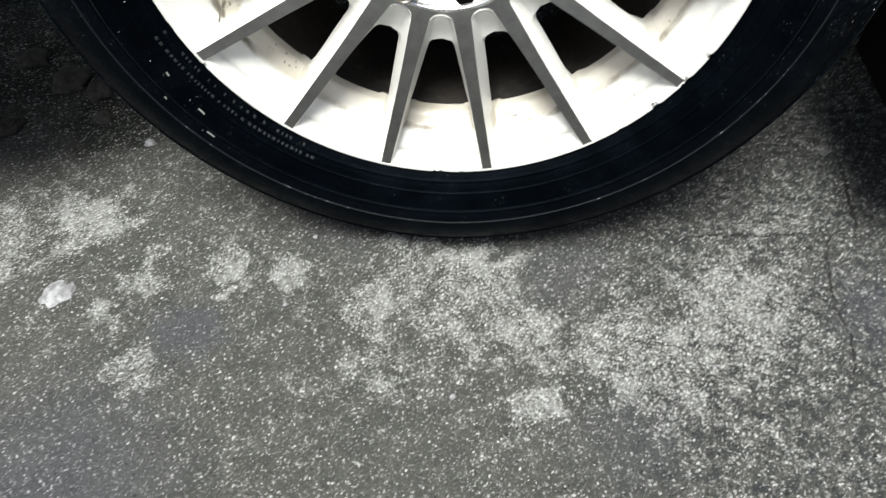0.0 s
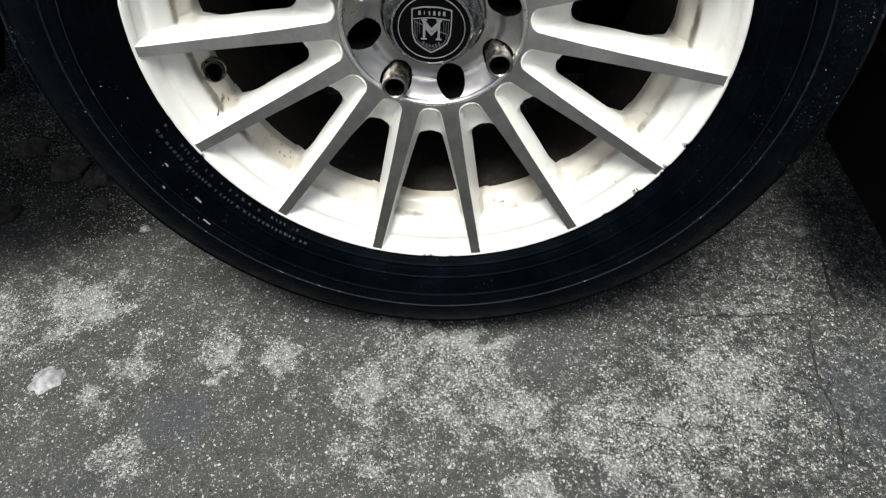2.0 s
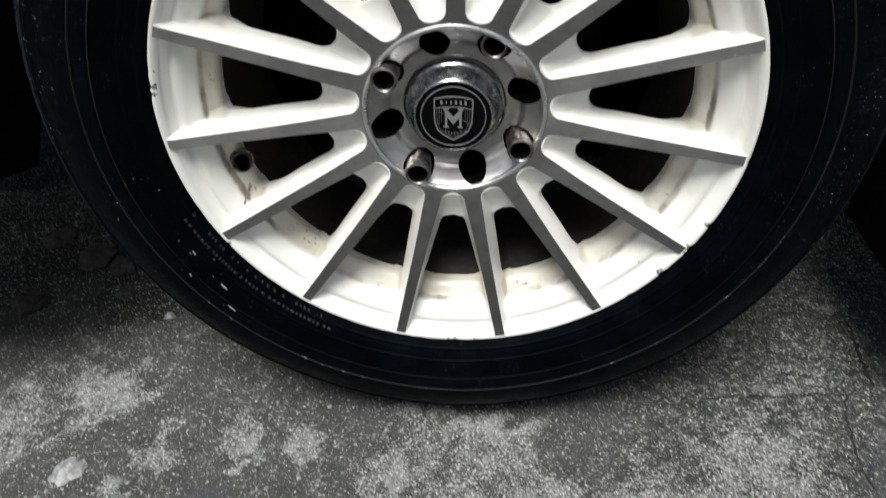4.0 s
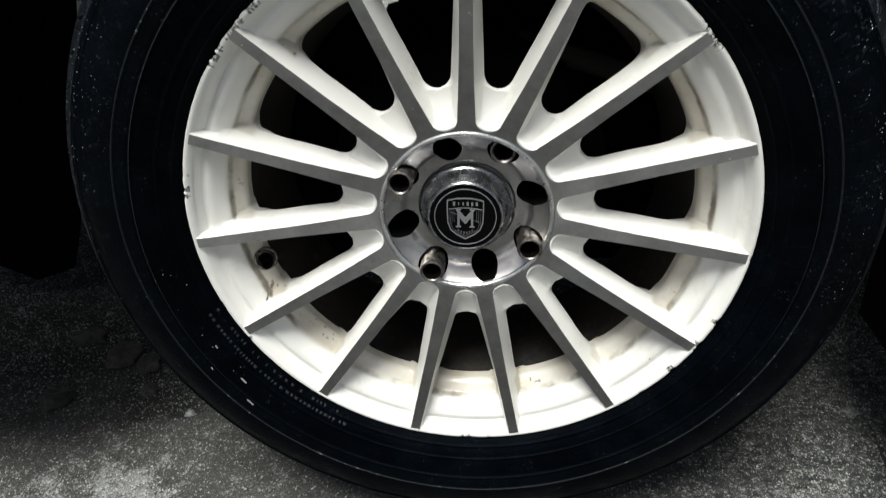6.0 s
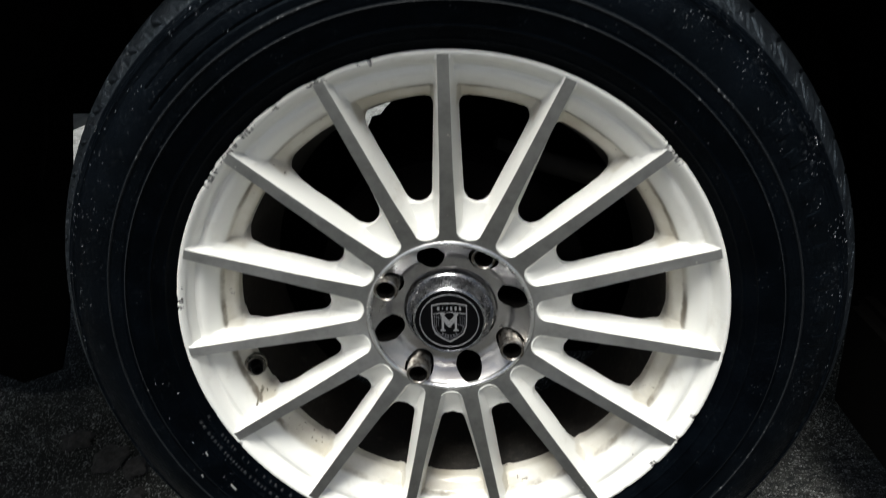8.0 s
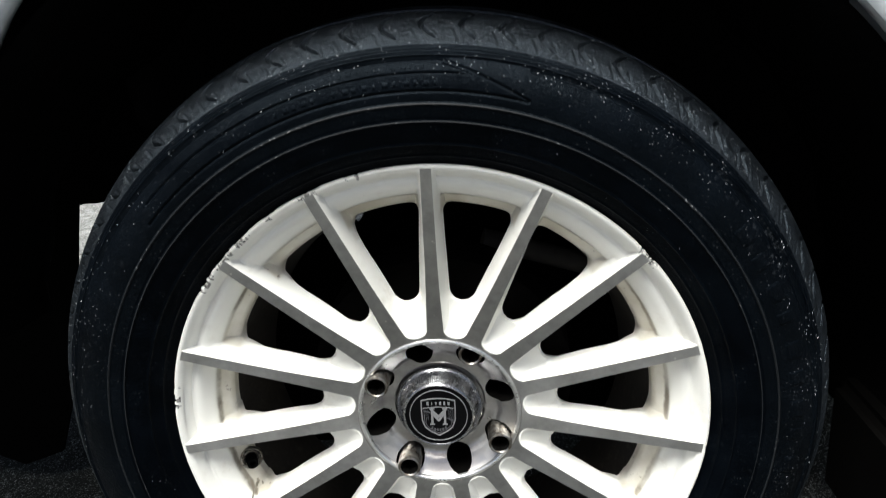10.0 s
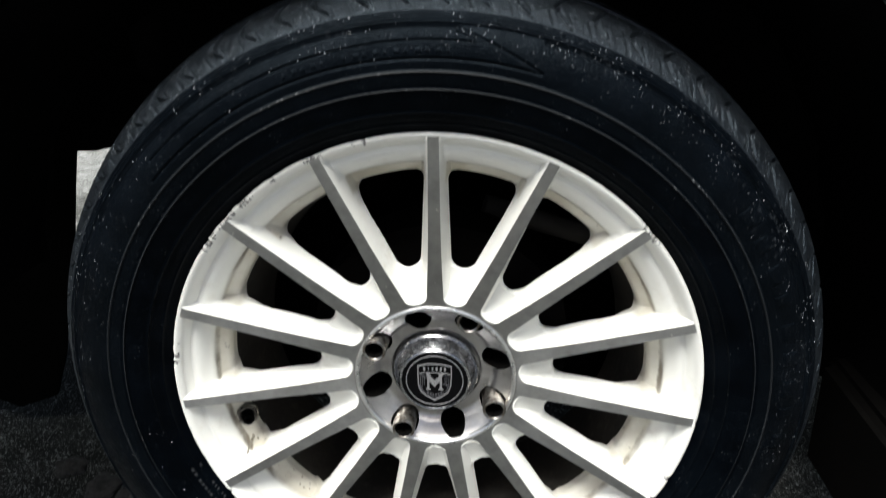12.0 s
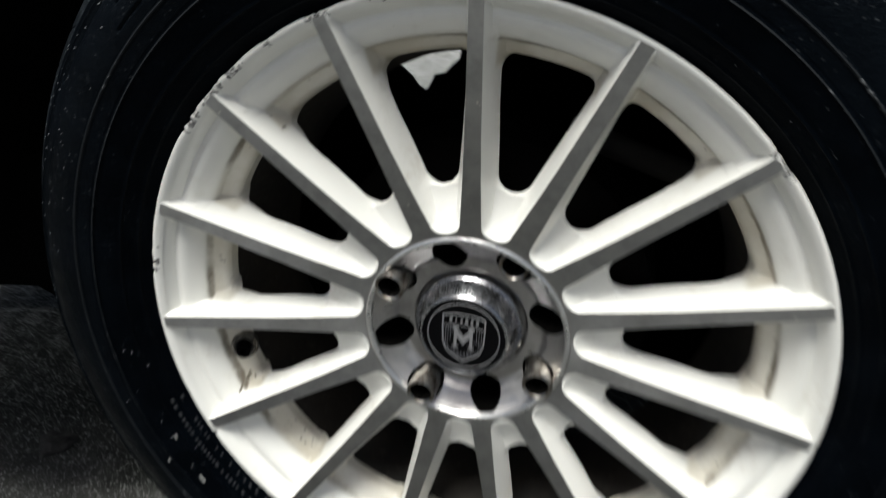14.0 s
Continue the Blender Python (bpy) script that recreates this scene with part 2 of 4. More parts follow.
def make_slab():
    k = Mat("weathered_concrete", 0.9, spec=0.15)
    warp = k.n.new("ShaderNodeTexNoise")
    warp.inputs["Scale"].default_value, warp.inputs["Detail"].default_value = 32, 5
    k.l.new(k.co, warp.inputs["Vector"])
    wob = k.n.new("ShaderNodeVectorMath")
    wob.operation = "MULTIPLY_ADD"
    k.l.new(warp.outputs["Color"], wob.inputs[0])
    wob.inputs[1].default_value = (0.09, 0.09, 0)
    shift = k.n.new("ShaderNodeVectorMath")
    shift.operation = "SUBTRACT"
    k.l.new(k.co, shift.inputs[0])
    shift.inputs[1].default_value = (0.045, 0.045, 0)
    k.l.new(shift.outputs[0], wob.inputs[2])

    def blobs(rows):
        total = None
        for x, y, radius, weight in rows:
            d = k.n.new("ShaderNodeVectorMath")
            d.operation = "DISTANCE"
            k.l.new(wob.outputs[0], d.inputs[0])
            d.inputs[1].default_value = (x, y, 0)
            v = k.step(d.outputs["Value"], radius, radius * 0.15, 0.0, weight)
            total = v if total is None else k.math("MAXIMUM", total, v)
        return total

    pale, dull, grime_shade = blobs(PALE), blobs(DULL), blobs(UNDERCAR_SHADE)
    wide, mid, grain, fine = k.noise(5.5, 5), k.noise(42, 7, 0.7), k.noise(430, 5, 0.75), k.noise(1400, 3, 0.7)

    # a fine shake, so that the grains are angular and of many sizes
    shake = k.n.new("ShaderNodeTexNoise")
    shake.inputs["Scale"].default_value, shake.inputs["Detail"].default_value = 520, 3
    k.l.new(k.co, shake.inputs["Vector"])
    jag = k.n.new("ShaderNodeVectorMath")
    jag.operation = "MULTIPLY_ADD"
    k.l.new(shake.outputs["Color"], jag.inputs[0])
    jag.inputs[1].default_value = (0.0042, 0.0042, 0)
    k.l.new(k.co, jag.inputs[2])

    def grains(scale, share, wide):
        """Single grains of sand: where they lie, and a chance number for each."""
        t = k.n.new("ShaderNodeTexVoronoi")
        t.inputs["Scale"].default_value = scale
        k.l.new(jag.outputs[0], t.inputs["Vector"])
        part = k.n.new("ShaderNodeSeparateColor")
        k.l.new(t.outputs["Color"], part.inputs[0])
        there = k.math("LESS_THAN", part.outputs[0], share)
        return k.math("MULTIPLY", there, k.step(t.outputs["Distance"], wide, wide * 0.55)), part.outputs[1]

    # where the pale crust lies on the dark slab, and how it breaks up into grains
    crust = k.math("ADD", k.math("MULTIPLY", pale, 0.60), k.math("MULTIPLY", k.math("SUBTRACT", wide, 0.5), 0.45))
    crust = k.math("ADD", crust, k.math("MULTIPLY", k.math("SUBTRACT", mid, 0.5), 1.25))
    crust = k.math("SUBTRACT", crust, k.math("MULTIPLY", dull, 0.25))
    # the far slab is coloured paler, to bounce light up onto the wheel
    away = k.n.new("ShaderNodeVectorMath")
    away.operation = "DISTANCE"
    k.l.new(k.co, away.inputs[0])
    away.inputs[1].default_value = (0.1, 0.35, 0)
    ragged = k.math("ADD", away.outputs["Value"], k.math("MULTIPLY", k.math("SUBTRACT", k.noise(1.1, 6), 0.5), 2.4))
    crust = k.math("ADD", crust, k.step(ragged, 0.80, 2.0, 0.0, 0.50))
    # one side of the slab is worn down to a dark and light mottle
    part = k.n.new("ShaderNodeSeparateXYZ")
    k.l.new(wob.outputs[0], part.inputs[0])
    worn = k.step(part.outputs[0], 0.04, 0.26)
    mottle = k.noise(95, 5, 0.7)
    share = k.math("ADD", k.step(crust, 0.02, 0.36, 0.08, 0.86), k.math("MULTIPLY", worn, k.step(mottle, 0.38, 0.68, -0.06, 0.30)))
    coarse, tone = grains(330, share, 0.50)
    middle, tone2 = grains(540, k.math("MULTIPLY_ADD", share, 0.8, 0.06), 0.55)
    small, tone3 = grains(850, k.math("MULTIPLY_ADD", share, 0.7, 0.12), 0.60)
    pits = grains(340, k.math("MULTIPLY_ADD", worn, 0.20, 0.05), 0.50)[0]
    amount = k.math("MAXIMUM", k.math("MULTIPLY", coarse, k.math("MULTIPLY_ADD", tone, 0.75, 0.25)), k.math("MULTIPLY", middle, k.math("MULTIPLY_ADD", tone2, 0.60, 0.25)))
    amount = k.math("MAXIMUM", amount, k.math("MULTIPLY", small, k.math("MULTIPLY_ADD", tone3, 0.45, 0.15)))
    col = k.mix(k.step(mid, 0.3, 0.7), (0.056, 0.058, 0.052), (0.098, 0.099, 0.090))
    col = k.mix(k.step(wide, 0.45, 0.65, 0, 0.3), col, (0.108, 0.102, 0.095))
    col = k.mix(k.step(grain, 0.34, 0.60, 0.75, 0.0), col, (0.030, 0.031, 0.028))
    col = k.mix(k.math("MULTIPLY", worn, k.step(mottle, 0.57, 0.36, 0.0, 0.85)), col, (0.022, 0.025, 0.027))
    col = k.mix(k.math("MULTIPLY", pits, 0.8), col, (0.016, 0.016, 0.014))
    # thin pale smears that fill the paste between the grains
    smear = k.math("MULTIPLY", k.step(crust, 0.12, 0.55, 0.0, 0.55), k.step(k.noise(24, 4), 0.42, 0.64))
    col = k.mix(smear, col, (0.36, 0.365, 0.35))
    col = k.mix(amount, col, k.mix(tone2, (0.36, 0.365, 0.345), (0.66, 0.67, 0.65)))
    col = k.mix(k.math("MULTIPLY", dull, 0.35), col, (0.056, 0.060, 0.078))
    # the car's shade laid into the slab's colour, with the grains left lighter
    col = k.mix(k.math("MULTIPLY", k.step(grime_shade, 0.25, 0.75), k.step(amount, 0.05, 0.35, 0.85, 0.1)), col, (0.008, 0.0095, 0.0075))
    grit = k.math("MULTIPLY", k.step(k.cells(170), 0.13, 0.06), k.step(k.noise(90, 2), 0.56, 0.64))
    col = k.mix(grit, col, (0.50, 0.50, 0.47))
    high = k.math("ADD", k.math("MULTIPLY", grain, 1.0), k.math("ADD", k.math("MULTIPLY", fine, 0.5), k.math("SUBTRACT", k.math("MULTIPLY", amount, 0.55), k.math("MULTIPLY", pits, 0.8))))
    return k.done(col, 0.85, high, 0.75, 0.0030)


def make_stone(name, a, b):
    k = Mat(name, 0.85)
    return k.done(k.mix(k.step(k.noise(120, 6), 0.35, 0.65), a, b), 0.85, k.noise(400, 5), 0.5, 0.001)


def make_flat(name, base, rough=0.6, metal=0.0):
    k = Mat(name, rough, metal)
    return k.done(k.mix(k.noise(300, 4), base, tuple(c * 0.8 for c in base)))


PAINT, BARREL, MACHINED, BRUSHED, CHROME = make_white_paint(), make_barrel(), make_machined(), make_brushed(), make_chrome()
DUSTY, TREAD, SIDEWALL = make_dusty_rib(), make_tread(), make_rubber("dusty_sidewall_rubber", 0.0001, 0.065, 0.05)
BRIGHT = make_bright()
STEEL, SCUFF, RUBBER, SLAB, CAR = make_steel(), make_scuff(), make_rubber(), make_slab(), make_car_paint()
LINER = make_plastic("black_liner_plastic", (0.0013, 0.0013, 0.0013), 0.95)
TRIM = make_plastic("grey_edge_plastic", (0.055, 0.062, 0.055), 0.7)
# near-black for underbody parts; also paints in the shade of holes and sockets
UNDER = make_plastic("grimy_black_shade", (0.002, 0.0018, 0.0016), 0.95)
RUST = make_plastic("rusty_steel", (0.07, 0.064, 0.056), 0.8)
BLACK = make_plastic("gloss_black_badge", (0.003, 0.003, 0.0035), 0.3)
SILVER = make_flat("silver_print", (0.38, 0.38, 0.39), 0.35, 0.6)
GREY_PRINT = make_flat("grey_print", (0.10, 0.10, 0.11), 0.4, 0.3)
RAISED = make_flat("raised_rubber", (0.0045, 0.0055, 0.007), 0.5)
SCRAPE = make_flat("pale_scrape", (0.22, 0.22, 0.21), 0.8)
STONE = make_stone("pale_stone", (0.32, 0.325, 0.33), (0.15, 0.15, 0.15))
MUD = make_stone("dark_clod", (0.012, 0.0115, 0.010), (0.035, 0.033, 0.030))
STREAK = make_stone("dried_dirt", (0.10, 0.088, 0.065), (0.34, 0.31, 0.25))
FLECK = make_stone("pale_dust", (0.16, 0.17, 0.18), (0.42, 0.43, 0.44))
CRACK = make_flat("open_crack", (0.012, 0.011, 0.010), 0.95)


# ---- building helpers ----
def link(name, verts, faces, mats, parent=None, label="", ids=None, smooth=True, angle=34, data=None):
    """One mesh object from points and faces, under a thing or a part."""
    if data is None:
        data = bpy.data.meshes.new(name)
        data.from_pydata([tuple(v) for v in verts], [], [tuple(f) for f in faces])
        for m in mats if isinstance(mats, (list, tuple)) else [mats]:
            data.materials.append(m)
        if ids is not None:
            data.polygons.foreach_set("material_index", ids)
        if smooth:
            data.polygons.foreach_set("use_smooth", [True] * len(data.polygons))
            data.set_sharp_from_angle(angle=radians(angle))
        data.validate()
        data.update()
    ob = new(name, data)
    ob.parent = parent
    if label:
        tagged(ob, label)
    return ob


def from_bm(name, bm, mats, parent=None, label="", smooth=True, angle=34):
    data = bpy.data.meshes.new(name)
    bmesh.ops.recalc_face_normals(bm, faces=bm.faces[:])
    bm.to_mesh(data)
    bm.free()
    for m in mats if isinstance(mats, (list, tuple)) else [mats]:
        data.materials.append(m)
    if smooth:
        data.polygons.foreach_set("use_smooth", [True] * len(data.polygons))
        data.set_sharp_from_angle(angle=radians(angle))
    return link(name, None, None, None, parent, label, data=data)


def ring_mesh(profile, n, closed=False, start=0.0):
    """Points and faces of a profile of (radius, depth) turned about the axle."""
    verts, faces, m = [], [], len(profile)
    for i in range(n):
        a = start + 2 * math.pi * i / n
        s, c = math.sin(a), math.cos(a)
        verts += [(r * s, y, r * c) for r, y in profile]
    for i in range(n):
        j = (i + 1) % n
        for k in range(m if closed else m - 1):
            q = (k + 1) % m
            faces.append((i * m + k, i * m + q, j * m + q, j * m + k))
    return verts, faces


def spline(points, n):
    """n points evenly spaced along a smooth curve through points."""
    p = np.array(points, float)
    ext = np.vstack([2 * p[0] - p[1], p, 2 * p[-1] - p[-2]])
    out = []
    for i in range(len(p) - 1):
        a, b, c, d = ext[i:i + 4]
        for t in np.linspace(0, 1, 40, endpoint=False):
            out.append(0.5 * (2 * b + (c - a) * t + (2 * a - 5 * b + 4 * c - d) * t * t + (3 * b - a - 3 * c + d) * t ** 3))
    out = np.array(out + [p[-1]])
    s = np.r_[0, np.cumsum(np.linalg.norm(np.diff(out, axis=0), axis=1))]
    u = np.linspace(0, s[-1], n)
    return np.stack([np.interp(u, s, out[:, i]) for i in range(out.shape[1])], 1)


def ease(x):
    x = min(1.0, max(0.0, x))
    return x * x * (3 - 2 * x)


def plate(outline, y0, y1, bevel=0.0):
    """A plate in the x-z plane from y0 to y1."""
    bm = bmesh.new()
    f = bm.faces.new([bm.verts.new((x, y0, z)) for x, z in outline])
    got = bmesh.ops.extrude_face_region(bm, geom=[f])
    bmesh.ops.translate(bm, verts=[v for v in got["geom"] if isinstance(v, bmesh.types.BMVert)], vec=(0, y1 - y0, 0))
    if bevel:
        bmesh.ops.bevel(bm, geom=bm.edges[:], offset=bevel, segments=2, affect="EDGES")
    return bm


def tube_between(a, b, r0, r1, n=20):
    """A closed round bar from a to b."""
    bm = bmesh.new()
    a, b = Vector(a), Vector(b)
    q = (b - a).to_track_quat("Z", "Y").to_matrix().to_4x4()
    bmesh.ops.create_cone(bm, cap_ends=True, segments=n, radius1=r0, radius2=r1, depth=(b - a).length, matrix=Matrix.Translation((a + b) / 2) @ q)
    return bm


# ---- the ground ----
def make_ground():
    n = 300
    u = np.linspace(-1, 1, n)
    axis = 0.42 * np.sinh(u * 5.6)
    verts, faces = [], []
    for yv in axis:
        for xv in axis:
            d = math.hypot(xv, yv)
            h = 0.0016 * noise.noise((xv * 22, yv * 22, 3)) + 0.0012 * noise.noise((xv * 70, yv * 70, 9))
            back = ease((yv - 0.12) / 0.2) * ease((-0.25 - xv) / 0.15)
            h += back * 0.010 * max(0, noise.noise((xv * 14, yv * 14, 5)))
            verts.append((xv, yv, h * (1 if d < 4 else 0) - 0.001))
    for j in range(n - 1):
        for i in range(n - 1):
            k = j * n + i
            faces.append((k, k + 1, k + n + 1, k + n))
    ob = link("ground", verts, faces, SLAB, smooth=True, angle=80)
    return tagged(ob, "weathered dark concrete slab with pale worn crust", "ground", kind="structure")


ground = make_ground()


def make_crack(points, width, seed):
    """An open crack in the slab: a jagged dark strip."""
    rnd = random.Random(seed)
    p = spline([(x, y, 0) for x, y in points], 14 * len(points))
    verts, faces = [], []
    for i, (x, y, z) in enumerate(p):
        d = p[min(i + 1, len(p) - 1)] - p[max(i - 1, 0)]
        d = d / (np.linalg.norm(d) + 1e-9)
        off = 0.0035 * noise.noise((x * 120, y * 120, seed))
        w = width * rnd.uniform(0.25, 1.0) * min(1, 0.2 + 4 * min(i, len(p) - 1 - i) / len(p))
        cx, cy = x - d[1] * off, y + d[0] * off
        h = 0.0016 * noise.noise((cx * 22, cy * 22, 3)) + 0.0012 * noise.noise((cx * 70, cy * 70, 9)) - 0.001
        verts += [(cx - d[1] * w / 2, cy + d[0] * w / 2, h + 0.0006), (cx, cy, h + 0.0003), (cx + d[1] * w / 2, cy - d[0] * w / 2, h + 0.0006)]
        if i:
            k = 3 * i
            faces += [(k - 3, k - 2, k + 1, k), (k - 2, k - 1, k + 2, k + 1)]
    return link("crack", verts, faces, CRACK, ground, smooth=False)


make_crack([(0.405, 0.135), (0.401, 0.104), (0.396, 0.071), (0.395, 0.041)], 0.007, 1)
make_crack([(0.395, 0.041), (0.368, 0.03), (0.354, -0.007), (0.349, -0.058), (0.352, -0.092), (0.341, -0.14)], 0.0028, 2)
make_crack([(0.215, 0.02), (0.267, 0.026), (0.305, 0.026), (0.344, 0.031), (0.368, 0.03)], 0.0028, 3)
make_crack([(0.15, -0.095), (0.208, -0.105), (0.231, -0.131), (0.266, -0.139)], 0.0013, 4)
make_crack([(0.175, -0.012), (0.201, 0.0)], 0.002, 5)
make_crack([(0.30, -0.02), (0.335, -0.045), (0.349, -0.058)], 0.0016, 6)


def make_stone_lump(x, y, sx, sy, sz, mat, seed, name, label, category, group=""):
    bm = bmesh.new()
    bmesh.ops.create_icosphere(bm, subdivisions=4, radius=1)
    for v in bm.verts:
        c = v.co.copy()
        k = 1 + 0.45 * noise.noise(c * 1.2 + Vector((seed, 0, 0))) + 0.2 * noise.noise(c * 3.5 + Vector((0, seed, 0))) + 0.08 * noise.noise(c * 9 + Vector((0, 0, seed)))
        v.co = Vector((c.x * sx * k, c.y * sy * k, max(c.z, -0.25) * sz * k))
    ob = from_bm(name, bm, mat, smooth=True, angle=50)
    ob.location = (x, y, 0.2 * sz - 0.001)
    ob.rotation_euler = (0, 0, seed * 1.7)
    return tagged(ob, label, category, group)


make_stone_lump(-0.355, -0.072, 0.0135, 0.0125, 0.0028, STONE, 8, "stone_flake", "flat pale stone flake lying on the concrete", "stone")
for i, (x, y, s) in enumerate([(0.013, -0.159, 0.0022), (-0.142, -0.074, 0.0018), (-0.128, 0.007, 0.0020), (-0.33, 0.13, 0.005), (-0.07, -0.02, 0.0016), (-0.39, -0.14, 0.002)]):
    make_stone_lump(x, y, s, s * 1.2, s * 0.8, STONE, 11 + i, "pebble", "tiny pale pebble on the concrete slab", "pebble", "pebbles on the slab")
for i, (x, y, s) in enumerate([(-0.455, 0.23, 0.020), (-0.415, 0.215, 0.016), (-0.50, 0.15, 0.017), (-0.395, 0.17, 0.010), (-0.44, 0.29, 0.014), (-0.52, 0.27, 0.020), (-0.36, 0.24, 0.012)]):
    make_stone_lump(x, y, s, s * 1.1, s * 0.55, MUD, 31 + i, "dirt_clod", "dark crumbly clod of dirt under the car", "dirt clod", "clods beside the tyre")

# ---- the car: only the corner round its front wheel ----
car = tagged(new("car"), "white car with a dusty front wheel, parked on concrete", "car")
car.location = (0, 0, 0)
FY = -0.03                      # the fender's outer face
ARCH = 0.407


def arch_radius(deg):
    """The wheel opening is a little straighter in front than a circle about the hub."""
    return float(np.interp(deg, [-96, -70, -47, -43, -40.6, -38, -35, -33, 0, 25, 38, 45, 60, 108], [0.397, 0.392, 0.3905, 0.3985, 0.402, 0.4062, 0.4098, 0.4110, 0.408, 0.4075, 0.4065, 0.4045, 0.403, 0.403]))


def arch_panel(name, a0, a1, reach, mat, label, x_lo, x_hi, z_hi):
    """A body panel beside the wheel opening between two angles from the top, with a turned-in lip."""
    verts, faces, n, m = [], [], 48, 12
    for i in range(n + 1):
        a = radians(a0 + (a1 - a0) * i / n)
        s, c = math.sin(a), math.cos(a)
        rim = arch_radius(math.degrees(a))
        if name == "fender":
            rim = max(rim, 0.3985)
        rows = [(rim + 0.006, FY + 0.030), (rim + 0.002, FY + 0.018), (rim, FY + 0.006), (rim + 0.001, FY + 0.002), (rim + 0.004, FY),
                (rim + 0.011, FY), (rim + 0.0125, FY + 0.003), (rim + 0.0145, FY + 0.0035)]
        if name != "fender":          # a plain rounded edge with no lip
            rows = [(rim + 0.008, FY + 0.030), (rim + 0.004, FY + 0.020), (rim + 0.001, FY + 0.012), (rim, FY + 0.007), (rim + 0.002, FY + 0.003),
                    (rim + 0.006, FY + 0.001), (rim + 0.011, FY), (rim + 0.0145, FY + 0.001)]
        t_far = reach
        if s:
            t_far = min(t_far, (x_hi if s > 0 else -x_lo) / abs(s))
        if c > 0:
            t_far = min(t_far, (z_hi - HZ) / c)
            for again in range(6):
                t_far = min(t_far, (top_line(t_far * s) - HZ) / c)
        elif c < 0:
            t_far = min(t_far, (HZ - 0.19) / -c)
        t_far = max(t_far, rim + 0.03)
        for k in range(1, m + 1):
            f = k / m
            r = rim + 0.0145 + (t_far - rim - 0.0145) * f
            bulge = 0.0035 - 0.010 * math.sin(f * math.pi * 0.6)
            over = max(0.0, HZ + r * c - 0.75)
            nose = max(0.0, -0.5 - r * s)
            rows.append((r, FY + bulge + over * over * 0.9 + 1.1 * nose * nose))
        verts += [(r * s, y, HZ + r * c) for r, y in rows]
    w = len(verts) // (n + 1)
    for i in range(n):
        for k in range(w - 1):
            faces.append((i * w + k, (i + 1) * w + k, (i + 1) * w + k + 1, i * w + k + 1))
    ob = link(name, verts, faces, mat, car, label, angle=40)
    solid = ob.modifiers.new("thickness", "SOLIDIFY")
    solid.thickness, solid.offset = 0.0022, -1
    return ob


SEAM = -34.4
def top_line(x):
    """Height of the fender's upper edge: it falls away towards the nose."""
    return 0.92 - 0.14 * max(0.0, (-0.45 - x) / 0.35) ** 2


arch_panel("bumper", -66, SEAM - 0.25, 1.2, CAR, "pale painted bumper end", -0.80, 1.1, 0.92)
arch_panel("bumper_skirt", -96, -66.2, 1.2, LINER, "black plastic lower bumper", -0.80, 1.1, 0.92)
arch_panel("fender", SEAM + 0.25, 105, 1.2, CAR, "white painted front fender", -0.80, 1.1, 0.92)


def make_liner():
    prof = [(ARCH - 0.004, FY + 0.028), (ARCH - 0.006, 0.03), (ARCH - 0.012, 0.10), (ARCH - 0.016, 0.2), (ARCH - 0.02, 0.245)]
    verts, faces, n, w = [], [], 72, len(prof)
    for i in range(n + 1):
        a = radians(-82 + 186 * i / n)
        for k, (r, y) in enumerate(prof):
            rr = r + 0.003 * math.sin(i * 1.1) * (k > 0)
            y = min(y, 0.245 - 0.105 * ease((-40 - math.degrees(a)) / 16))
            verts.append((rr * math.sin(a), y + k * 0.0004, HZ + rr * math.cos(a)))
    for i in range(n):
        for k in range(w - 1):
            faces.append((i * w + k, i * w + k + 1, (i + 1) * w + k + 1, (i + 1) * w + k))
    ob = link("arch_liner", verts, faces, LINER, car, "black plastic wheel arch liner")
    ob.modifiers.new("thickness", "SOLIDIFY").thickness = 0.003
    # the liner's grey turned edge behind the bumper, low in the arch
    verts, faces = [], []
    for i in range(25):
        a = radians(-76 + 29 * i / 24)
        wob = 0.004 * math.sin(i * 0.9)
        for r, y in ((ARCH + 0.001, FY + 0.028), (ARCH - 0.014 + wob, FY + 0.030), (ARCH - 0.016 + wob, FY + 0.036), (ARCH, FY + 0.036)):
            verts.append((r * math.sin(a), y, HZ + r * math.cos(a)))
    for i in range(24):
        for k in range(4):
            q = (k + 1) % 4
            faces.append((i * 4 + k, i * 4 + q, (i + 1) * 4 + q, (i + 1) * 4 + k))
    link("liner_edge", verts, faces, TRIM, car, "grey edge of the liner")


make_liner()

# inner shields behind the wheel, with the torn gap that lets daylight through
INNER = [(-0.33, 0.73), (-0.30, 0.52), (-0.066, 0.485), (-0.056, 0.452), (-0.059, 0.434), (-0.066, 0.428), (-0.072, 0.421), (-0.081, 0.419), (-0.086, 0.409), (-0.090, 0.405), (-0.096, 0.409), (-0.101, 0.416), (-0.110, 0.424),
         (-0.119, 0.427), (-0.129, 0.433), (-0.137, 0.434), (-0.155, 0.46), (-0.24, 0.47), (-0.27, 0.14), (0.36, 0.14), (0.40, 0.40), (0.38, 0.70)]
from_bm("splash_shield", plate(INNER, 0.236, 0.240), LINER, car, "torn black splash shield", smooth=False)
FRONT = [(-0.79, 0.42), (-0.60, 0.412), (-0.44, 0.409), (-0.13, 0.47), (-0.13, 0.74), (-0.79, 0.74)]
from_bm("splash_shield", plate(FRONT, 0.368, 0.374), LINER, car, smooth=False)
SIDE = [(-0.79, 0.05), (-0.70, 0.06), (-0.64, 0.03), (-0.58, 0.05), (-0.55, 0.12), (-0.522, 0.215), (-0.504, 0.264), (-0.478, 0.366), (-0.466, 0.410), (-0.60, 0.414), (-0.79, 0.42)]
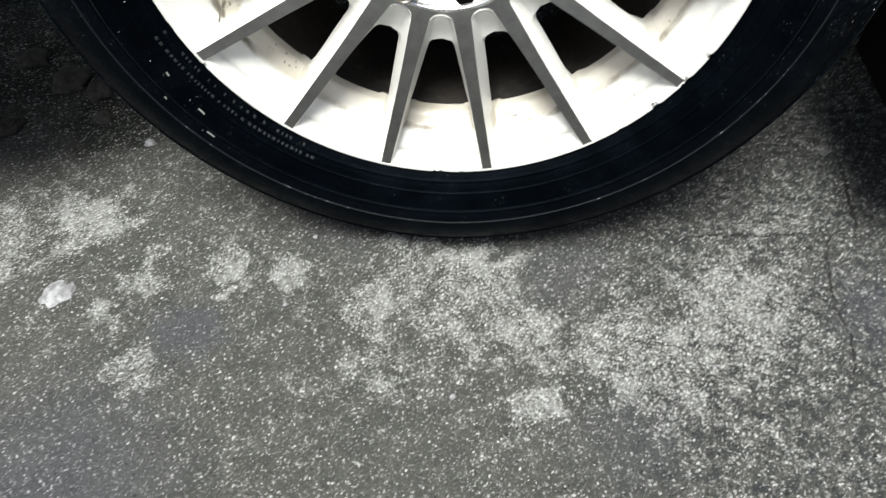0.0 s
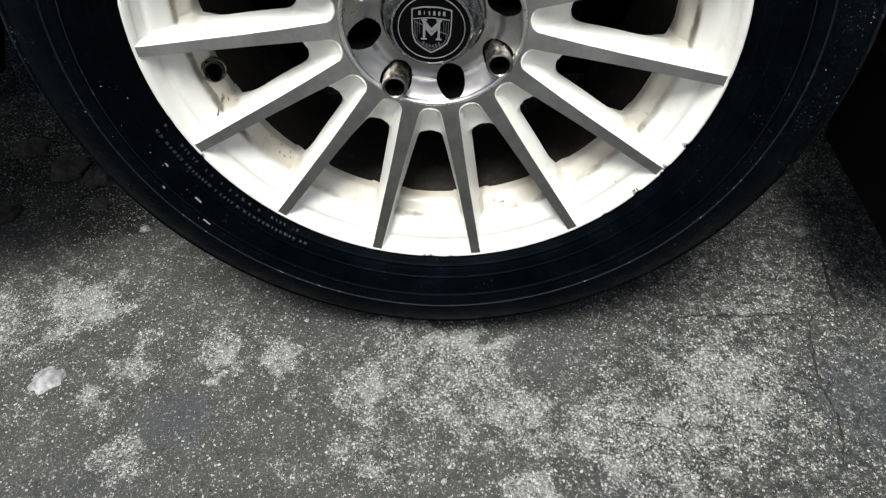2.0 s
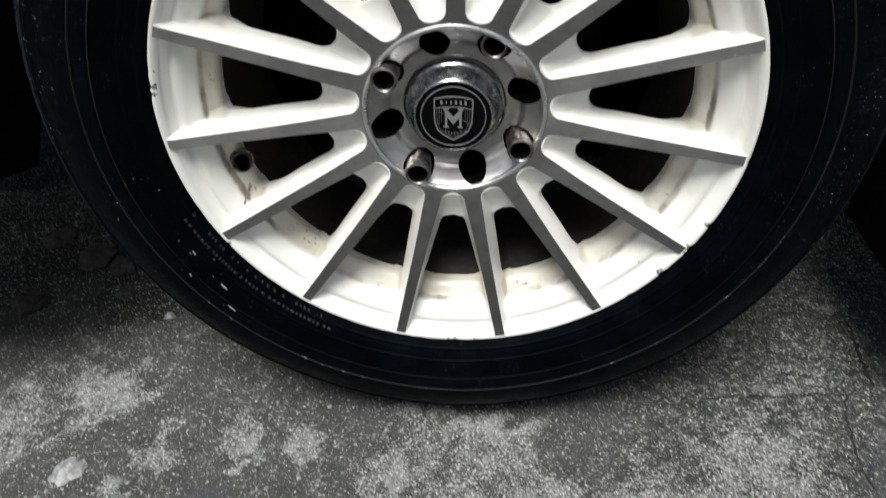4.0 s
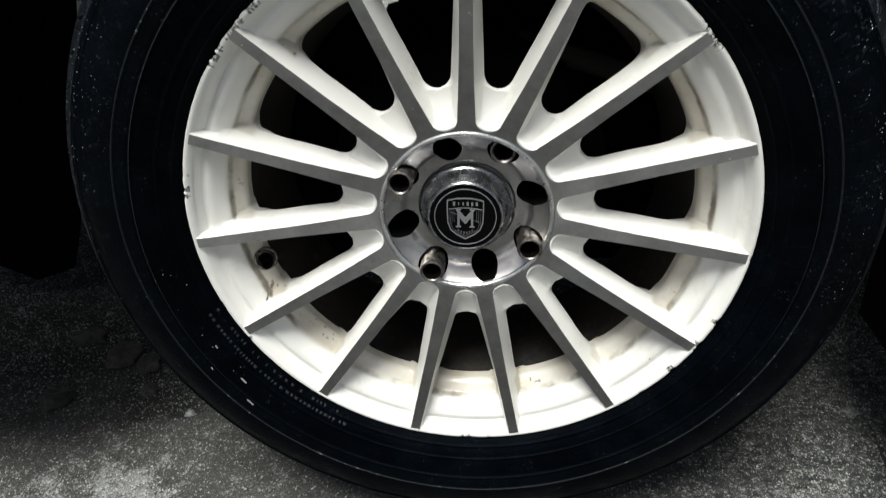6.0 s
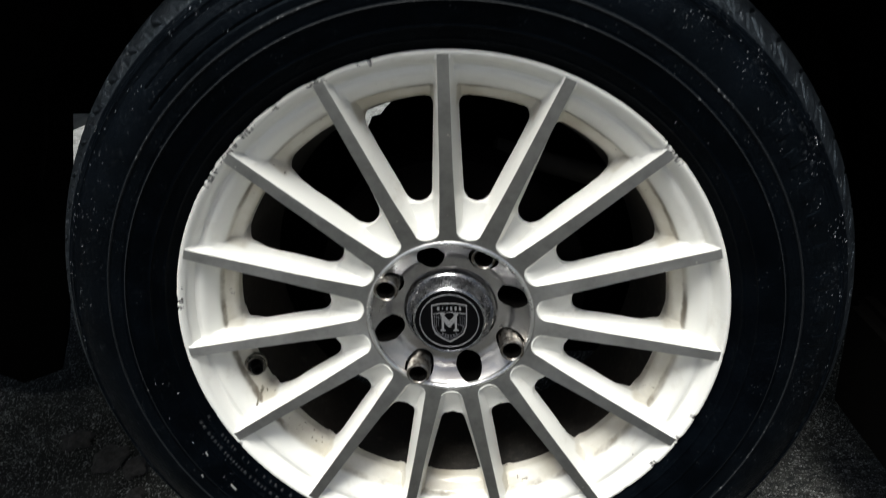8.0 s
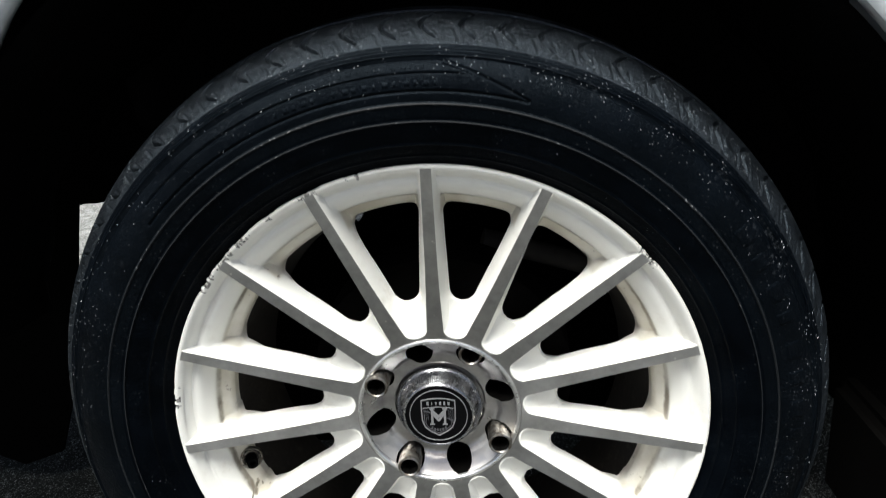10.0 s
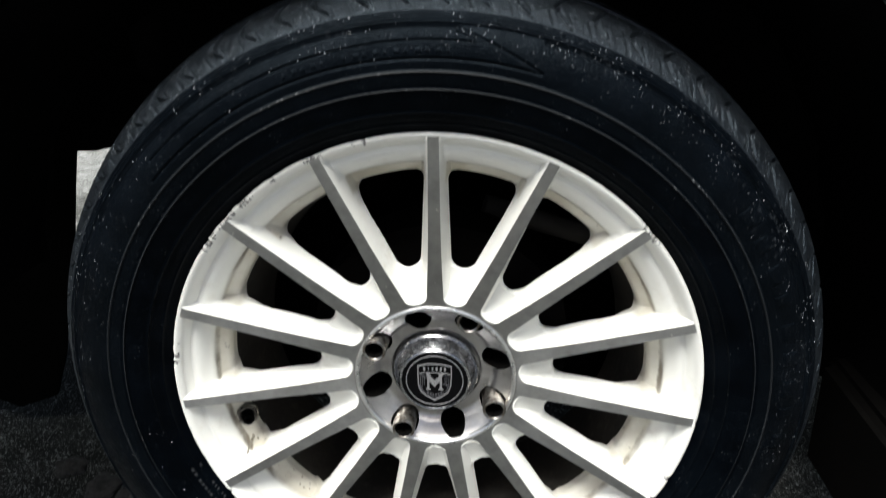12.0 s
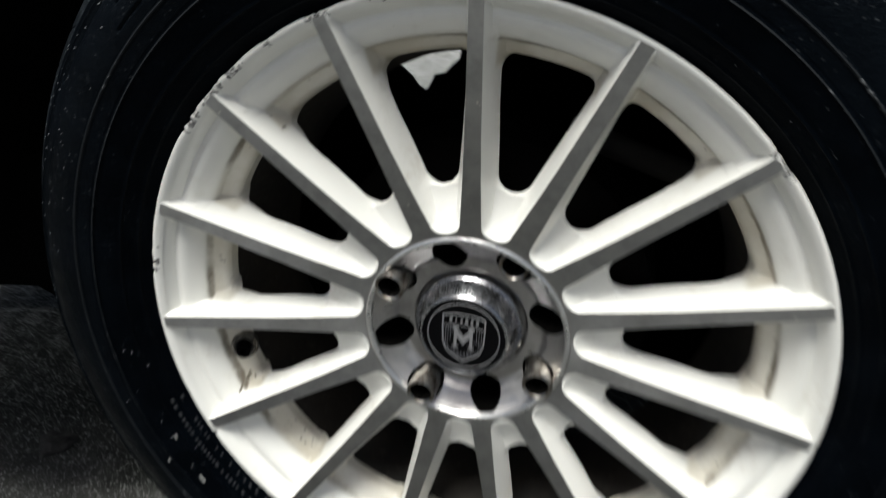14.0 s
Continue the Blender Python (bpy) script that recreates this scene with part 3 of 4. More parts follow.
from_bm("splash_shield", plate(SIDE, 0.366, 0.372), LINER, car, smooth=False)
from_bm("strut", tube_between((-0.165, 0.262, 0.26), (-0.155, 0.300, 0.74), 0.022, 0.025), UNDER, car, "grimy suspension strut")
from_bm("control_arm", tube_between((0.04, 0.20, 0.392), (0.24, 0.225, 0.318), 0.010, 0.012), RUST, car, "rusty steering arm")

# added unseen panels that close the body above and behind and shut out light
def slab_box(name, lo, hi, mat, label="", bevel=0.01):
    bm = bmesh.new()
    bmesh.ops.create_cube(bm, size=1)
    for v in bm.verts:
        v.co = Vector([l + (h - l) * (c + 0.5) for c, l, h in zip(v.co, lo, hi)])
    bmesh.ops.bevel(bm, geom=bm.edges[:], offset=bevel, segments=3, affect="EDGES")
    return from_bm(name, bm, mat, car, label)



def sheet(name, grid, mat, label):
    """A body panel from rows of points, with thickness."""
    w = len(grid[0])
    verts = [p for row in grid for p in row]
    faces = [(i * w + k, i * w + k + 1, (i + 1) * w + k + 1, (i + 1) * w + k) for i in range(len(grid) - 1) for k in range(w - 1)]
    ob = link(name, verts, faces, mat, car, label, angle=50)
    solid = ob.modifiers.new("thickness", "SOLIDIFY")
    solid.thickness, solid.offset = 0.004, 0
    return ob


def nose_x(y):
    return -0.80 - 0.09 * (1 - ((y - 0.68) / 0.63) ** 2)


hood = []
for i in range(33):
    f = i / 32
    row = []
    for k in range(29):
        y = 0.004 + 1.372 * k / 28
        x0 = nose_x(min(1.29, max(0.07, y))) + 0.01
        x = x0 + (1.10 - x0) * f
        crown = math.sin(math.pi * k / 28)
        row.append((x, y, top_line(x) + 0.006 + 0.05 * crown ** 0.7 * (0.4 + 0.6 * f)))
    hood.append(row)
sheet("hood", hood, CAR, "white painted hood")
front = []
for i in range(15):
    row = []
    for k in range(25):
        y = 0.07 + 1.22 * k / 24
        # the near end is dropped low to stop light running under the car
        low = 0.09 + 0.145 * ease((y - 0.50) / 0.10)
        z = low + (0.79 - low) * i / 14
        row.append((nose_x(y) - 0.02 * math.sin(math.pi * i / 14) + 0.5 * max(0.0, z - 0.62) ** 2, y, z))
    front.append(row)
sheet("front_panel", front, CAR, "white painted front panel")
# out of view: a slab added to cut the light under the bumper
slab_box("bumper_shade_lip", (-0.80, FY + 0.004, 0.19), (-0.432, FY + 0.030, 0.31), LINER, "unseen black slab that blocks light below the bumper", 0.006)
slab_box("far_fender", (-0.78, 1.36, 0.34), (1.10, 1.39, 0.80), CAR, "far side body panel")
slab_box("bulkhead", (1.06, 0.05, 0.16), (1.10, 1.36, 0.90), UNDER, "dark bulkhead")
# sill added low to keep light off the ground behind the wheel
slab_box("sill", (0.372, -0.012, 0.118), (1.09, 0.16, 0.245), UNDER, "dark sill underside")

# ---- the wheel ----
wheel_v, wheel_f = ring_mesh([(0.1716, 0.0445), (0.165, 0.075), (0.160, 0.12), (0.176, 0.145), (0.196, 0.150), (0.206, 0.153), (0.2065, 0.149), (0.198, 0.143),
                              (0.182, 0.138), (0.168, 0.118), (0.170, 0.075), (0.1765, 0.0445)], 128, closed=True)
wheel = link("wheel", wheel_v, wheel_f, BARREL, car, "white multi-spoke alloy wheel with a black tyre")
wheel.matrix_basis = pose(0, 0, HZ, 0, SPIN, 0)

PITCH = radians(12)
R_HUB, R_TIP = 0.0665, 0.2062


def face_depth(r):
    return 0.0185 * (1 - ((r - R_HUB) / (R_TIP - R_HUB)) ** 0.9) if r > R_HUB else 0.0185


def face_half(r):
    return float(np.interp(r, [R_HUB, 0.085, 0.105, 0.130, R_TIP], [0.0068, 0.0061, 0.0053, 0.0047, 0.0039]))


def dish(r):
    """Depth of the rim's dished surface between the spokes."""
    xs = [0.1725, 0.1790, 0.1812, 0.1822, 0.1832, 0.1850, 0.1880, 0.1910, 0.1935, 0.1955, 0.1972, 0.1988, 0.2005, 0.2020, 0.2035, 0.2048, 0.2062]
    ys = [0.0345, 0.0292, 0.0274, 0.0246, 0.0205, 0.0178, 0.0148, 0.0120, 0.0107, 0.0104, 0.0109, 0.0106, 0.0080, 0.0053, 0.0032, 0.0022, 0.0018]
    return float(np.interp(r, xs, ys))


R_IN, R_OUT = 0.0960, 0.1725


def soft_min(a, b, k=0.004):
    h = max(k - abs(a - b), 0.0) / k
    return min(a, b) - h * h * k * 0.25


def spoke_mesh():
    """One spoke with its half pockets to both sides: machined face, painted flanks, and the openings' walls."""
    rows = list(np.linspace(0.0665, 0.0705, 9)) + list(np.linspace(0.0712, R_IN - 0.001, 16)) + list(np.linspace(R_IN, R_IN + 0.008, 10))
    rows += list(np.linspace(R_IN + 0.010, R_OUT - 0.008, 18)) + list(np.linspace(R_OUT - 0.0065, R_OUT, 9))
    rows += [0.1740, 0.1760, 0.1780, 0.1795, 0.1805, 0.1812, 0.1817, 0.1822, 0.1827, 0.1832, 0.1840] + list(np.linspace(0.1850, 0.1955, 8))
    rows += [0.1964, 0.1972, 0.1980, 0.1988, 0.1996, 0.2005, 0.2012, 0.2020, 0.2027, 0.2035, 0.2042, 0.2048, 0.2055, R_TIP]
    u0 = 0.0775
    rho = u0 * PITCH - face_half(u0)
    verts, faces, ids = [], [], []
    half = 13                                 # columns on each side of the middle
    for r in rows:
        pitch = r * PITCH
        wf = face_half(r)
        if r < u0:                            # the pocket's round inner end
            inside = rho ** 2 - (u0 - r) ** 2
            wf = max(face_half(r), pitch - (math.sqrt(inside) if inside > 0 else 0.0))
        wf = min(wf, pitch)
        yf = face_depth(r)
        f = min(1.0, max(0.0, (r - R_IN) / (R_OUT - R_IN)))
        flank = 0.0121 + (0.0088 - 0.0121) * f - face_half(r)
        ramp_in = 0.0140 * (1 - (1 - min(1.0, max(0.0, (r - 0.0680) / (R_IN - 0.0680)))) ** 1.5)
        if r < R_IN:
            floor = ramp_in
            edge = pitch - 0.08 * max(0.0, pitch - wf - flank)
        elif r <= R_OUT + 1e-6:
            floor = 0.0140 + (dish(R_OUT) - face_depth(R_OUT) - 0.0140) * f
            q = pitch - wf - flank
            d_in, d_out = r - R_IN, R_OUT - r
            if d_in < 0.008:
                q *= math.sqrt(max(0.0, 1 - ((0.008 - d_in) / 0.008) ** 2)) * 0.92 + 0.08
            if d_out < 0.0065:
                q -= 0.0065 - math.sqrt(max(0.0, 0.0065 ** 2 - (0.0065 - d_out) ** 2))
            edge = pitch - q
        else:
            floor = max(0.0, dish(r) - yf)
            edge = min(pitch, wf + flank + 0.0065)
        steep = 3.6 + 1.5 * ease((r - 0.14) / 0.03)

        def depth(sv):
            d = sv - wf
            if r < u0:
                d = rho - math.hypot(r - u0, pitch - sv)
            d = max(0.0, d)
            d = max(0.0, min(soft_min(d * steep, floor, 0.010), d * steep))
            # the edge of the opening is well rounded
            over = max(0.0, sv - (edge - 0.0034)) / 0.0034
            return d + (0.0030 * min(1.0, over) ** 2 if R_IN <= r <= R_OUT + 1e-6 else 0.0)

        lip = min(0.0005, max(0.0, edge - wf) * 0.2)
        cols = [0.0, wf * 0.6, wf, wf + lip]
        cols += [wf + lip + (edge - wf - lip) * g for g in (0.2, 0.40, 0.58, 0.74, 0.88, 1.0)]
        cols += [edge + (pitch - edge) * g for g in (0.34, 0.67, 1.0)]
        line = [(-sv, depth(sv)) for sv in cols[:0:-1]] + [(sv, depth(sv)) for sv in cols]
        for sv, d in line:
            a = sv / r
            verts.append((r * math.sin(a), yf + d, r * math.cos(a)))
    w = 2 * half - 1
    for i in range(len(rows) - 1):
        hole = R_IN - 1e-6 <= rows[i] and rows[i + 1] <= R_OUT + 1e-6
        for k in range(w - 1):
            c = min(abs(k - 12), abs(k + 1 - 12))       # the nearer column to the middle
            if hole and c >= 9:
                continue
            faces.append((i * w + k, i * w + k + 1, (i + 1) * w + k + 1, (i + 1) * w + k))
            ids.append(0 if c < 2 else 1)
    # walls of the opening, going back
    i_in = min(i for i, r in enumerate(rows) if r >= R_IN - 1e-6)
    i_out = max(i for i, r in enumerate(rows) if r <= R_OUT + 1e-6)
    for side in (-1, 1):
        col = 12 + side * 9
        path = [i_in * w + 12 + side * c for c in (12, 11, 10)] + [i * w + col for i in range(i_in, i_out + 1)] + [i_out * w + 12 + side * c for c in (10, 11, 12)]
        first = len(verts)
        for idx in path:
            x, y, z = verts[idx]
            r = math.hypot(x, z)
            end = ease((r - 0.140) / 0.0325)
            a = math.atan2(x, z)
            side_at = 0.0121 + (0.0088 - 0.0121) * (r - R_IN) / (R_OUT - R_IN)
            mid = max(0.0, abs(a) * r - side_at) / (r * PITCH - side_at)      # 0 beside the spoke, 1 half way to the next one
            deep = 0.007 + 0.007 * end * ease(mid * 1.3)
            near = ease((r - R_IN - 0.002) / 0.014)
            a -= side * (1 - end) * near * 0.0060 / r
            r -= 0.004 * (1 - near) + 0.0012 * end
            verts.append((r * math.sin(a), y + deep, r * math.cos(a)))
        for j in range(len(path) - 1):
            q = (path[j], path[j + 1], first + j + 1, first + j)
            faces.append(q if side > 0 else q[::-1])
            ids.append(1)
    # a plain back, so that the spoke is solid from behind
    back = len(verts)
    for r in (0.100, 0.168):
        for s in (-1, 1):
            verts.append((s * face_half(r) * 0.7, face_depth(r) + 0.026, r))
    faces.append((back, back + 2, back + 3, back + 1))
    ids.append(1)
    return verts, faces, ids


sv, sf, si = spoke_mesh()
spoke_data = None
for k in range(15):
    ob = link("spoke", sv, sf, [MACHINED, PAINT], wheel, "" if k else "white spoke with a bare machined face", ids=si, data=spoke_data, angle=38)
    spoke_data = ob.data
    ob.matrix_basis = pose(0, 0, 0, 0, 24 * k, 0)

# the flange with its scraped edge: middle angle, half length in degrees, bite
CHIPS = [(-14, 2.5, 0.9), (-24, 3.2, 1.1), (-33, 1.8, 0.9), (-41, 2.5, 1.2), (-47, 3, 1.2), (-54, 3.5, 1.4), (-84, 2.2, 0.9), (-80, 1.0, 0.6), (49, 2.2, 1.7), (46, 1.2, 1.2),
         (112, 1.4, 1.3), (119, 1.6, 1.4), (127, 1.2, 1.3), (136, 0.9, 0.7), (179, 2.2, 0.9), (174, 0.8, 0.5), (-112, 1.2, 0.5), (-122, 1.0, 0.6), (96, 0.8, 0.4), (150, 0.8, 0.4)]


def make_flange():
    prof = [(0.2032, 0.0028), (0.2045, 0.0012), (0.2060, 0.0002), (0.2072, -0.0004), (0.2083, -0.0003), (0.2091, 0.0006), (0.2094, 0.0022), (0.2080, 0.0060), (0.2020, 0.0100)]
    n, m = 2160, len(prof)
    verts, faces, ids = [], [], []
    hurt = []
    for i in range(n):
        deg = 360 * i / n
        bite = 0.0
        for mid, wide, much in CHIPS:
            d = abs((deg - mid + 180) % 360 - 180) / wide
            if d < 1:
                rough = 0.5 + 0.9 * noise.noise((deg * 1.3, mid, 0)) + 0.35 * noise.noise((deg * 3.2, mid, 4))
                bite = max(bite, much * max(0.0, rough) * (1 - d * d))
        hurt.append(bite)
        wave = 0.00012 * noise.noise((deg * 0.5, 1, 1))
        a = radians(deg)
        for k, (r, y) in enumerate(prof):
            cut = bite * 0.0013 * (0.0, 0.1, 0.3, 0.6, 0.9, 1, 1, 0.6, 0)[k]
            verts.append(((r - cut + wave) * math.sin(a), y + cut * 0.5, (r - cut + wave) * math.cos(a)))
    for i in range(n):
        j = (i + 1) % n
        for k in range(m - 1):
            faces.append((i * m + k, i * m + k + 1, j * m + k + 1, j * m + k))
            ids.append(1 if k in (1, 2, 3, 4) and hurt[i] > 0.34 + 0.10 * abs(k - 2.5) + 0.5 * noise.noise((i * 0.06, k * 0.6, 2)) else 0)
    link("flange", verts, faces, [PAINT, SCUFF], wheel, "white rim flange, scraped along its edge", ids=ids, angle=50)


make_flange()


# hub face with eight bolt holes, four of them filled
def hub_depth(r):
    xs = [0.0335, 0.0362, 0.0375, 0.0460, 0.0480, 0.0500, 0.0545, 0.0590, 0.0612, 0.0625, 0.0635, 0.0645, 0.0668]
    ys = [0.0345, 0.0345, 0.0332, 0.0328, 0.0318, 0.0290, 0.0262, 0.0228, 0.0208, 0.0194, 0.0184, 0.0180, 0.0185]
    return float(np.interp(r, xs, ys))


NUT_ANGLE = 28.5


def make_hub():
    lo, hi, vmax = 0.0335, 0.0668, math.pi / 8
    radial = [lo + (hi - lo) * i / 14 for i in range(15)]
    across = [-vmax + 2 * vmax * i / 16 for i in range(17)]
    border = [(r, vmax) for r in radial[:-1]] + [(hi, v) for v in across[:0:-1]] + [(r, -vmax) for r in radial[:0:-1]] + [(lo, v) for v in across[:-1]]
    verts, faces, ids, steps, n = [], [], [], 14, len(border)
    w = steps + 3
    for h in range(8):
        mid = radians(NUT_ANGLE + 45 * h)
        rc, rho = (0.0543, 0.0116) if h % 2 == 0 else (0.0500, 0.0107)
        base = len(verts)
        for rb, vb in border:
            du, dv = rb - rc, vb * rc
            ln = math.hypot(du, dv)
            out = max(0.0, du / ln)               # the bare holes run out to a blunt point
            hole = rho * (1 + (0.20 * out ** 4 - 0.16 * out * (1 - out)) * (h % 2))
            for k in range(steps + 1):
                p = (hole + (ln - hole) * k / steps) / ln
                r, v = rc + du * p, dv * p / rc
                verts.append((r * math.sin(mid + v), hub_depth(r), r * math.cos(mid + v)))
            r, v = rc + du * hole / ln, dv * hole / ln / rc
            verts.append((r * math.sin(mid + v), 0.060, r * math.cos(mid + v)))
            verts.append((rc * math.sin(mid), 0.060, rc * math.cos(mid)))
        for i in range(n):
            j = (i + 1) % n
            for k in range(steps):
                faces.append((base + i * w + k, base + j * w + k, base + j * w + k + 1, base + i * w + k + 1))
                ids.append(0)
            # hole wall and floor in near-black, the shade of a deep hole
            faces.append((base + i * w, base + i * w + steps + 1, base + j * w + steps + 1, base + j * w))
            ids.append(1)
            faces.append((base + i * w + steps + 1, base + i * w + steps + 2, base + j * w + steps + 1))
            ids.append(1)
    # weld the sectors
    seen, where = {}, []
    for v in verts:
        where.append(seen.setdefault(tuple(round(c, 6) for c in v), len(seen)))
    verts = list(seen)
    kept = [(tuple(where[q] for q in f), t) for f, t in zip(faces, ids)]
    faces, ids = [f for f, t in kept], [t for f, t in kept]
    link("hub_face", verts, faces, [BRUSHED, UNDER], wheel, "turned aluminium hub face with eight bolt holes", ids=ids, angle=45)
    v, f = ring_mesh([(0.0660, 0.0188), (0.0656, 0.0177), (0.0649, 0.0172), (0.0640, 0.0171), (0.0631, 0.0175), (0.0624, 0.0184), (0.0620, 0.0204)], 240)
    link("hub_edge_ring", v, f, BRIGHT, wheel, "bright bevelled ring")


make_hub()


def make_nut():
    prof = [(0.0066, 0.034), (0.0066, 0.0175), (0.0072, 0.0152), (0.0082, 0.0144), (0.0092, 0.0150), (0.0097, 0.0165), (0.0097, 0.0185), (0.0094, 0.0189), (0.0097, 0.0194), (0.0099, 0.030), (0.0112, 0.040), (0.0112, 0.055)]
    v, f = ring_mesh(prof, 48)
    for i in range(48):                      # the socket is six-sided
        a = 2 * math.pi * i / 48
        k = math.cos(math.pi / 6) / math.cos((a % (math.pi / 3)) - math.pi / 6)
        for j in (0, 1):
            x, y, z = v[i * len(prof) + j]
            v[i * len(prof) + j] = (x * k, y, z * k)
    c = len(v)
    v.append((0, 0.034, 0))
    w = len(prof)
    f += [(c, ((i + 1) % 48) * w, i * w) for i in range(48)]
    # socket faces are coloured near-black as their own shade
    ids = [1 if (k % (w - 1)) < 2 else 0 for k in range(48 * (w - 1))] + [1] * 48
    return v, f, ids


nv, nf, ni = make_nut()
nut_data = None
for k in range(4):
    ob = link("lug_nut", nv, nf, [STEEL, UNDER], wheel, "tarnished hollow steel lug nut" if k else "lug nut sunk deep in its hole", ids=ni, data=nut_data, angle=30)
    nut_data = ob.data
    a = radians(NUT_ANGLE + 90 * k)
    ob.matrix_basis = Matrix.Translation((0.0555 * math.sin(a), -0.0012 if k else 0.0095, 0.0555 * math.cos(a)))


CAP_AT = pose(-0.0005, -0.0025, -0.0016) @ Matrix.Diagonal((0.985, 1, 0.985, 1))


def make_cap():
    n = 110 * 4
    verts, faces = [], []
    prof = [(0.0362, 0.0350), (0.0360, 0.0322), (0.0350, 0.0312), (0.0342, 0.0314), (0.0338, 0.0308), (0.0304, 0.0226), (0.0300, 0.0214), (0.0295, 0.0204), (0.0289, 0.0195), (0.0283, 0.0190),
            (0.0278, 0.0189), (0.0274, 0.0191), (0.0271, 0.0197)]
    m = len(prof)
    for i in range(n):
        a = 2 * math.pi * i / n
        tooth = (0.0, 0.0007, 0.0007, 0.0)[i % 4]
        for k, (r, y) in enumerate(prof):
            rr = r + (tooth if 4 <= k <= 5 else 0)
            verts.append((rr * math.sin(a), y, rr * math.cos(a)))
    for i in range(n):
        j = (i + 1) % n
        for k in range(m - 1):
            faces.append((i * m + k, i * m + k + 1, j * m + k + 1, j * m + k))
    link("center_cap", verts, faces, CHROME, wheel, "chrome centre cap with a knurled side", angle=25).matrix_basis = CAP_AT
    v, f = ring_mesh([(0.0001, 0.0196), (0.018, 0.0196), (0.0268, 0.0197), (0.0272, 0.0200)], 96)
    link("badge", v, f, BLACK, wheel, "gloss black round badge").matrix_basis = CAP_AT
    v, f = ring_mesh([(0.0232, 0.0196), (0.0233, 0.0192), (0.0238, 0.0192), (0.0239, 0.0196)], 96)
    link("badge_ring", v, f, SILVER, wheel, "thin silver ring").matrix_basis = CAP_AT


make_cap()


def strips(name, lines, width, y0, y1, mat, label=""):
    """Raised strips along lines of (x, z) points, on the badge."""
    verts, faces = [], []
    for line in lines:
        p = np.array(line, float)
        for a, b in zip(p[:-1], p[1:]):
            d = (b - a) / np.linalg.norm(b - a)
            n = np.array([-d[1], d[0]]) * width / 2
            a2, b2 = a - d * width * 0.35, b + d * width * 0.35
            k = len(verts)
            for q in (a2 + n, b2 + n, b2 - n, a2 - n):       # crossing strips lie a hair apart
                verts.append((q[0], y0 - 0.00002 * (k // 8 % 7), q[1]))
            for q in (a2 + n, b2 + n, b2 - n, a2 - n):
                verts.append((q[0], y1, q[1]))
            faces += [(k + 3, k + 2, k + 1, k), (k, k + 1, k + 5, k + 4), (k + 1, k + 2, k + 6, k + 5), (k + 2, k + 3, k + 7, k + 6), (k + 3, k, k + 4, k + 7)]
    ob = link(name, verts, faces, mat, wheel, label, smooth=False)
    ob.matrix_basis = CAP_AT
    return ob


def make_emblem():
    right = [(0.0, 0.0160), (0.006, 0.0158), (0.0137, 0.0140), (0.0138, 0.006), (0.0134, -0.0045), (0.0112, -0.0110), (0.0066, -0.0150), (0.0, -0.0188)]
    outline = [(-x, z) for x, z in right[::-1]] + right[1:]
    strips("emblem_shield", [outline], 0.00085, 0.0191, 0.0197, SILVER, "silver shield outline")
    inner = [(x * 0.86, z * 0.86 - 0.0006) for x, z in right[3:]]
    strips("emblem_shield", [[(-x, z) for x, z in inner[::-1]] + inner[1:]], 0.0004, 0.0192, 0.0197, GREY_PRINT, "thin inner line of the shield")
    strips("emblem_bar", [[(-0.0128, 0.0066), (-0.0064, 0.0076), (0.0, 0.0080), (0.0064, 0.0076), (0.0128, 0.0066)]], 0.0005, 0.0192, 0.0197, SILVER)
    # a maker's name: plain bars
    for i in range(6):
        x = -0.0086 + i * 0.00344
        z = 0.0114 - 0.010 * abs(x) * abs(x) / 0.0086
        strips("emblem_mark", [[(x, z - 0.0009), (x, z + 0.0009)]], (0.0017, 0.0006, 0.0011, 0.0016, 0.0015, 0.0016)[i], 0.01915, 0.0197, SILVER)
    for side in (-1, 1):
        for i in range(3):
            x = side * (0.0086 + i * 0.0016)
            strips("emblem_line", [[(x, 0.0056), (x, -0.0075 + 1.1 * (0.0118 - abs(x)))]], 0.0004, 0.0193, 0.0197, GREY_PRINT)
    # two nested chevrons between posts with feet
    for n, line in enumerate(([(-0.0062, 0.0060), (0.0, -0.0012), (0.0062, 0.0060)], [(-0.0050, 0.0018), (0.0, -0.0046), (0.0050, 0.0018)])):
        strips("emblem_chevron", [line], 0.0017, 0.0190 + 0.0001 * n, 0.0197, SILVER, "silver chevron")
    for x in (-0.0052, 0.0052):
        strips("emblem_post", [[(x, 0.0046), (x, -0.0078)]], 0.0017, 0.01905, 0.0197, SILVER, "silver post")
        for z in (-0.0082, 0.0063):
            strips("emblem_foot", [[(x - 0.0017, z), (x + 0.0017, z)]], 0.0009, 0.01895, 0.0197, SILVER)
    for i in range(6):
        x = -0.0055 + i * 0.0022
        z = -0.0116 - 0.0022 * (1 - (x / 0.0055) ** 2)
        strips("emblem_mark", [[(x, z - 0.0006), (x, z + 0.0006)]], 0.0013, 0.0192, 0.0197, GREY_PRINT)


make_emblem()


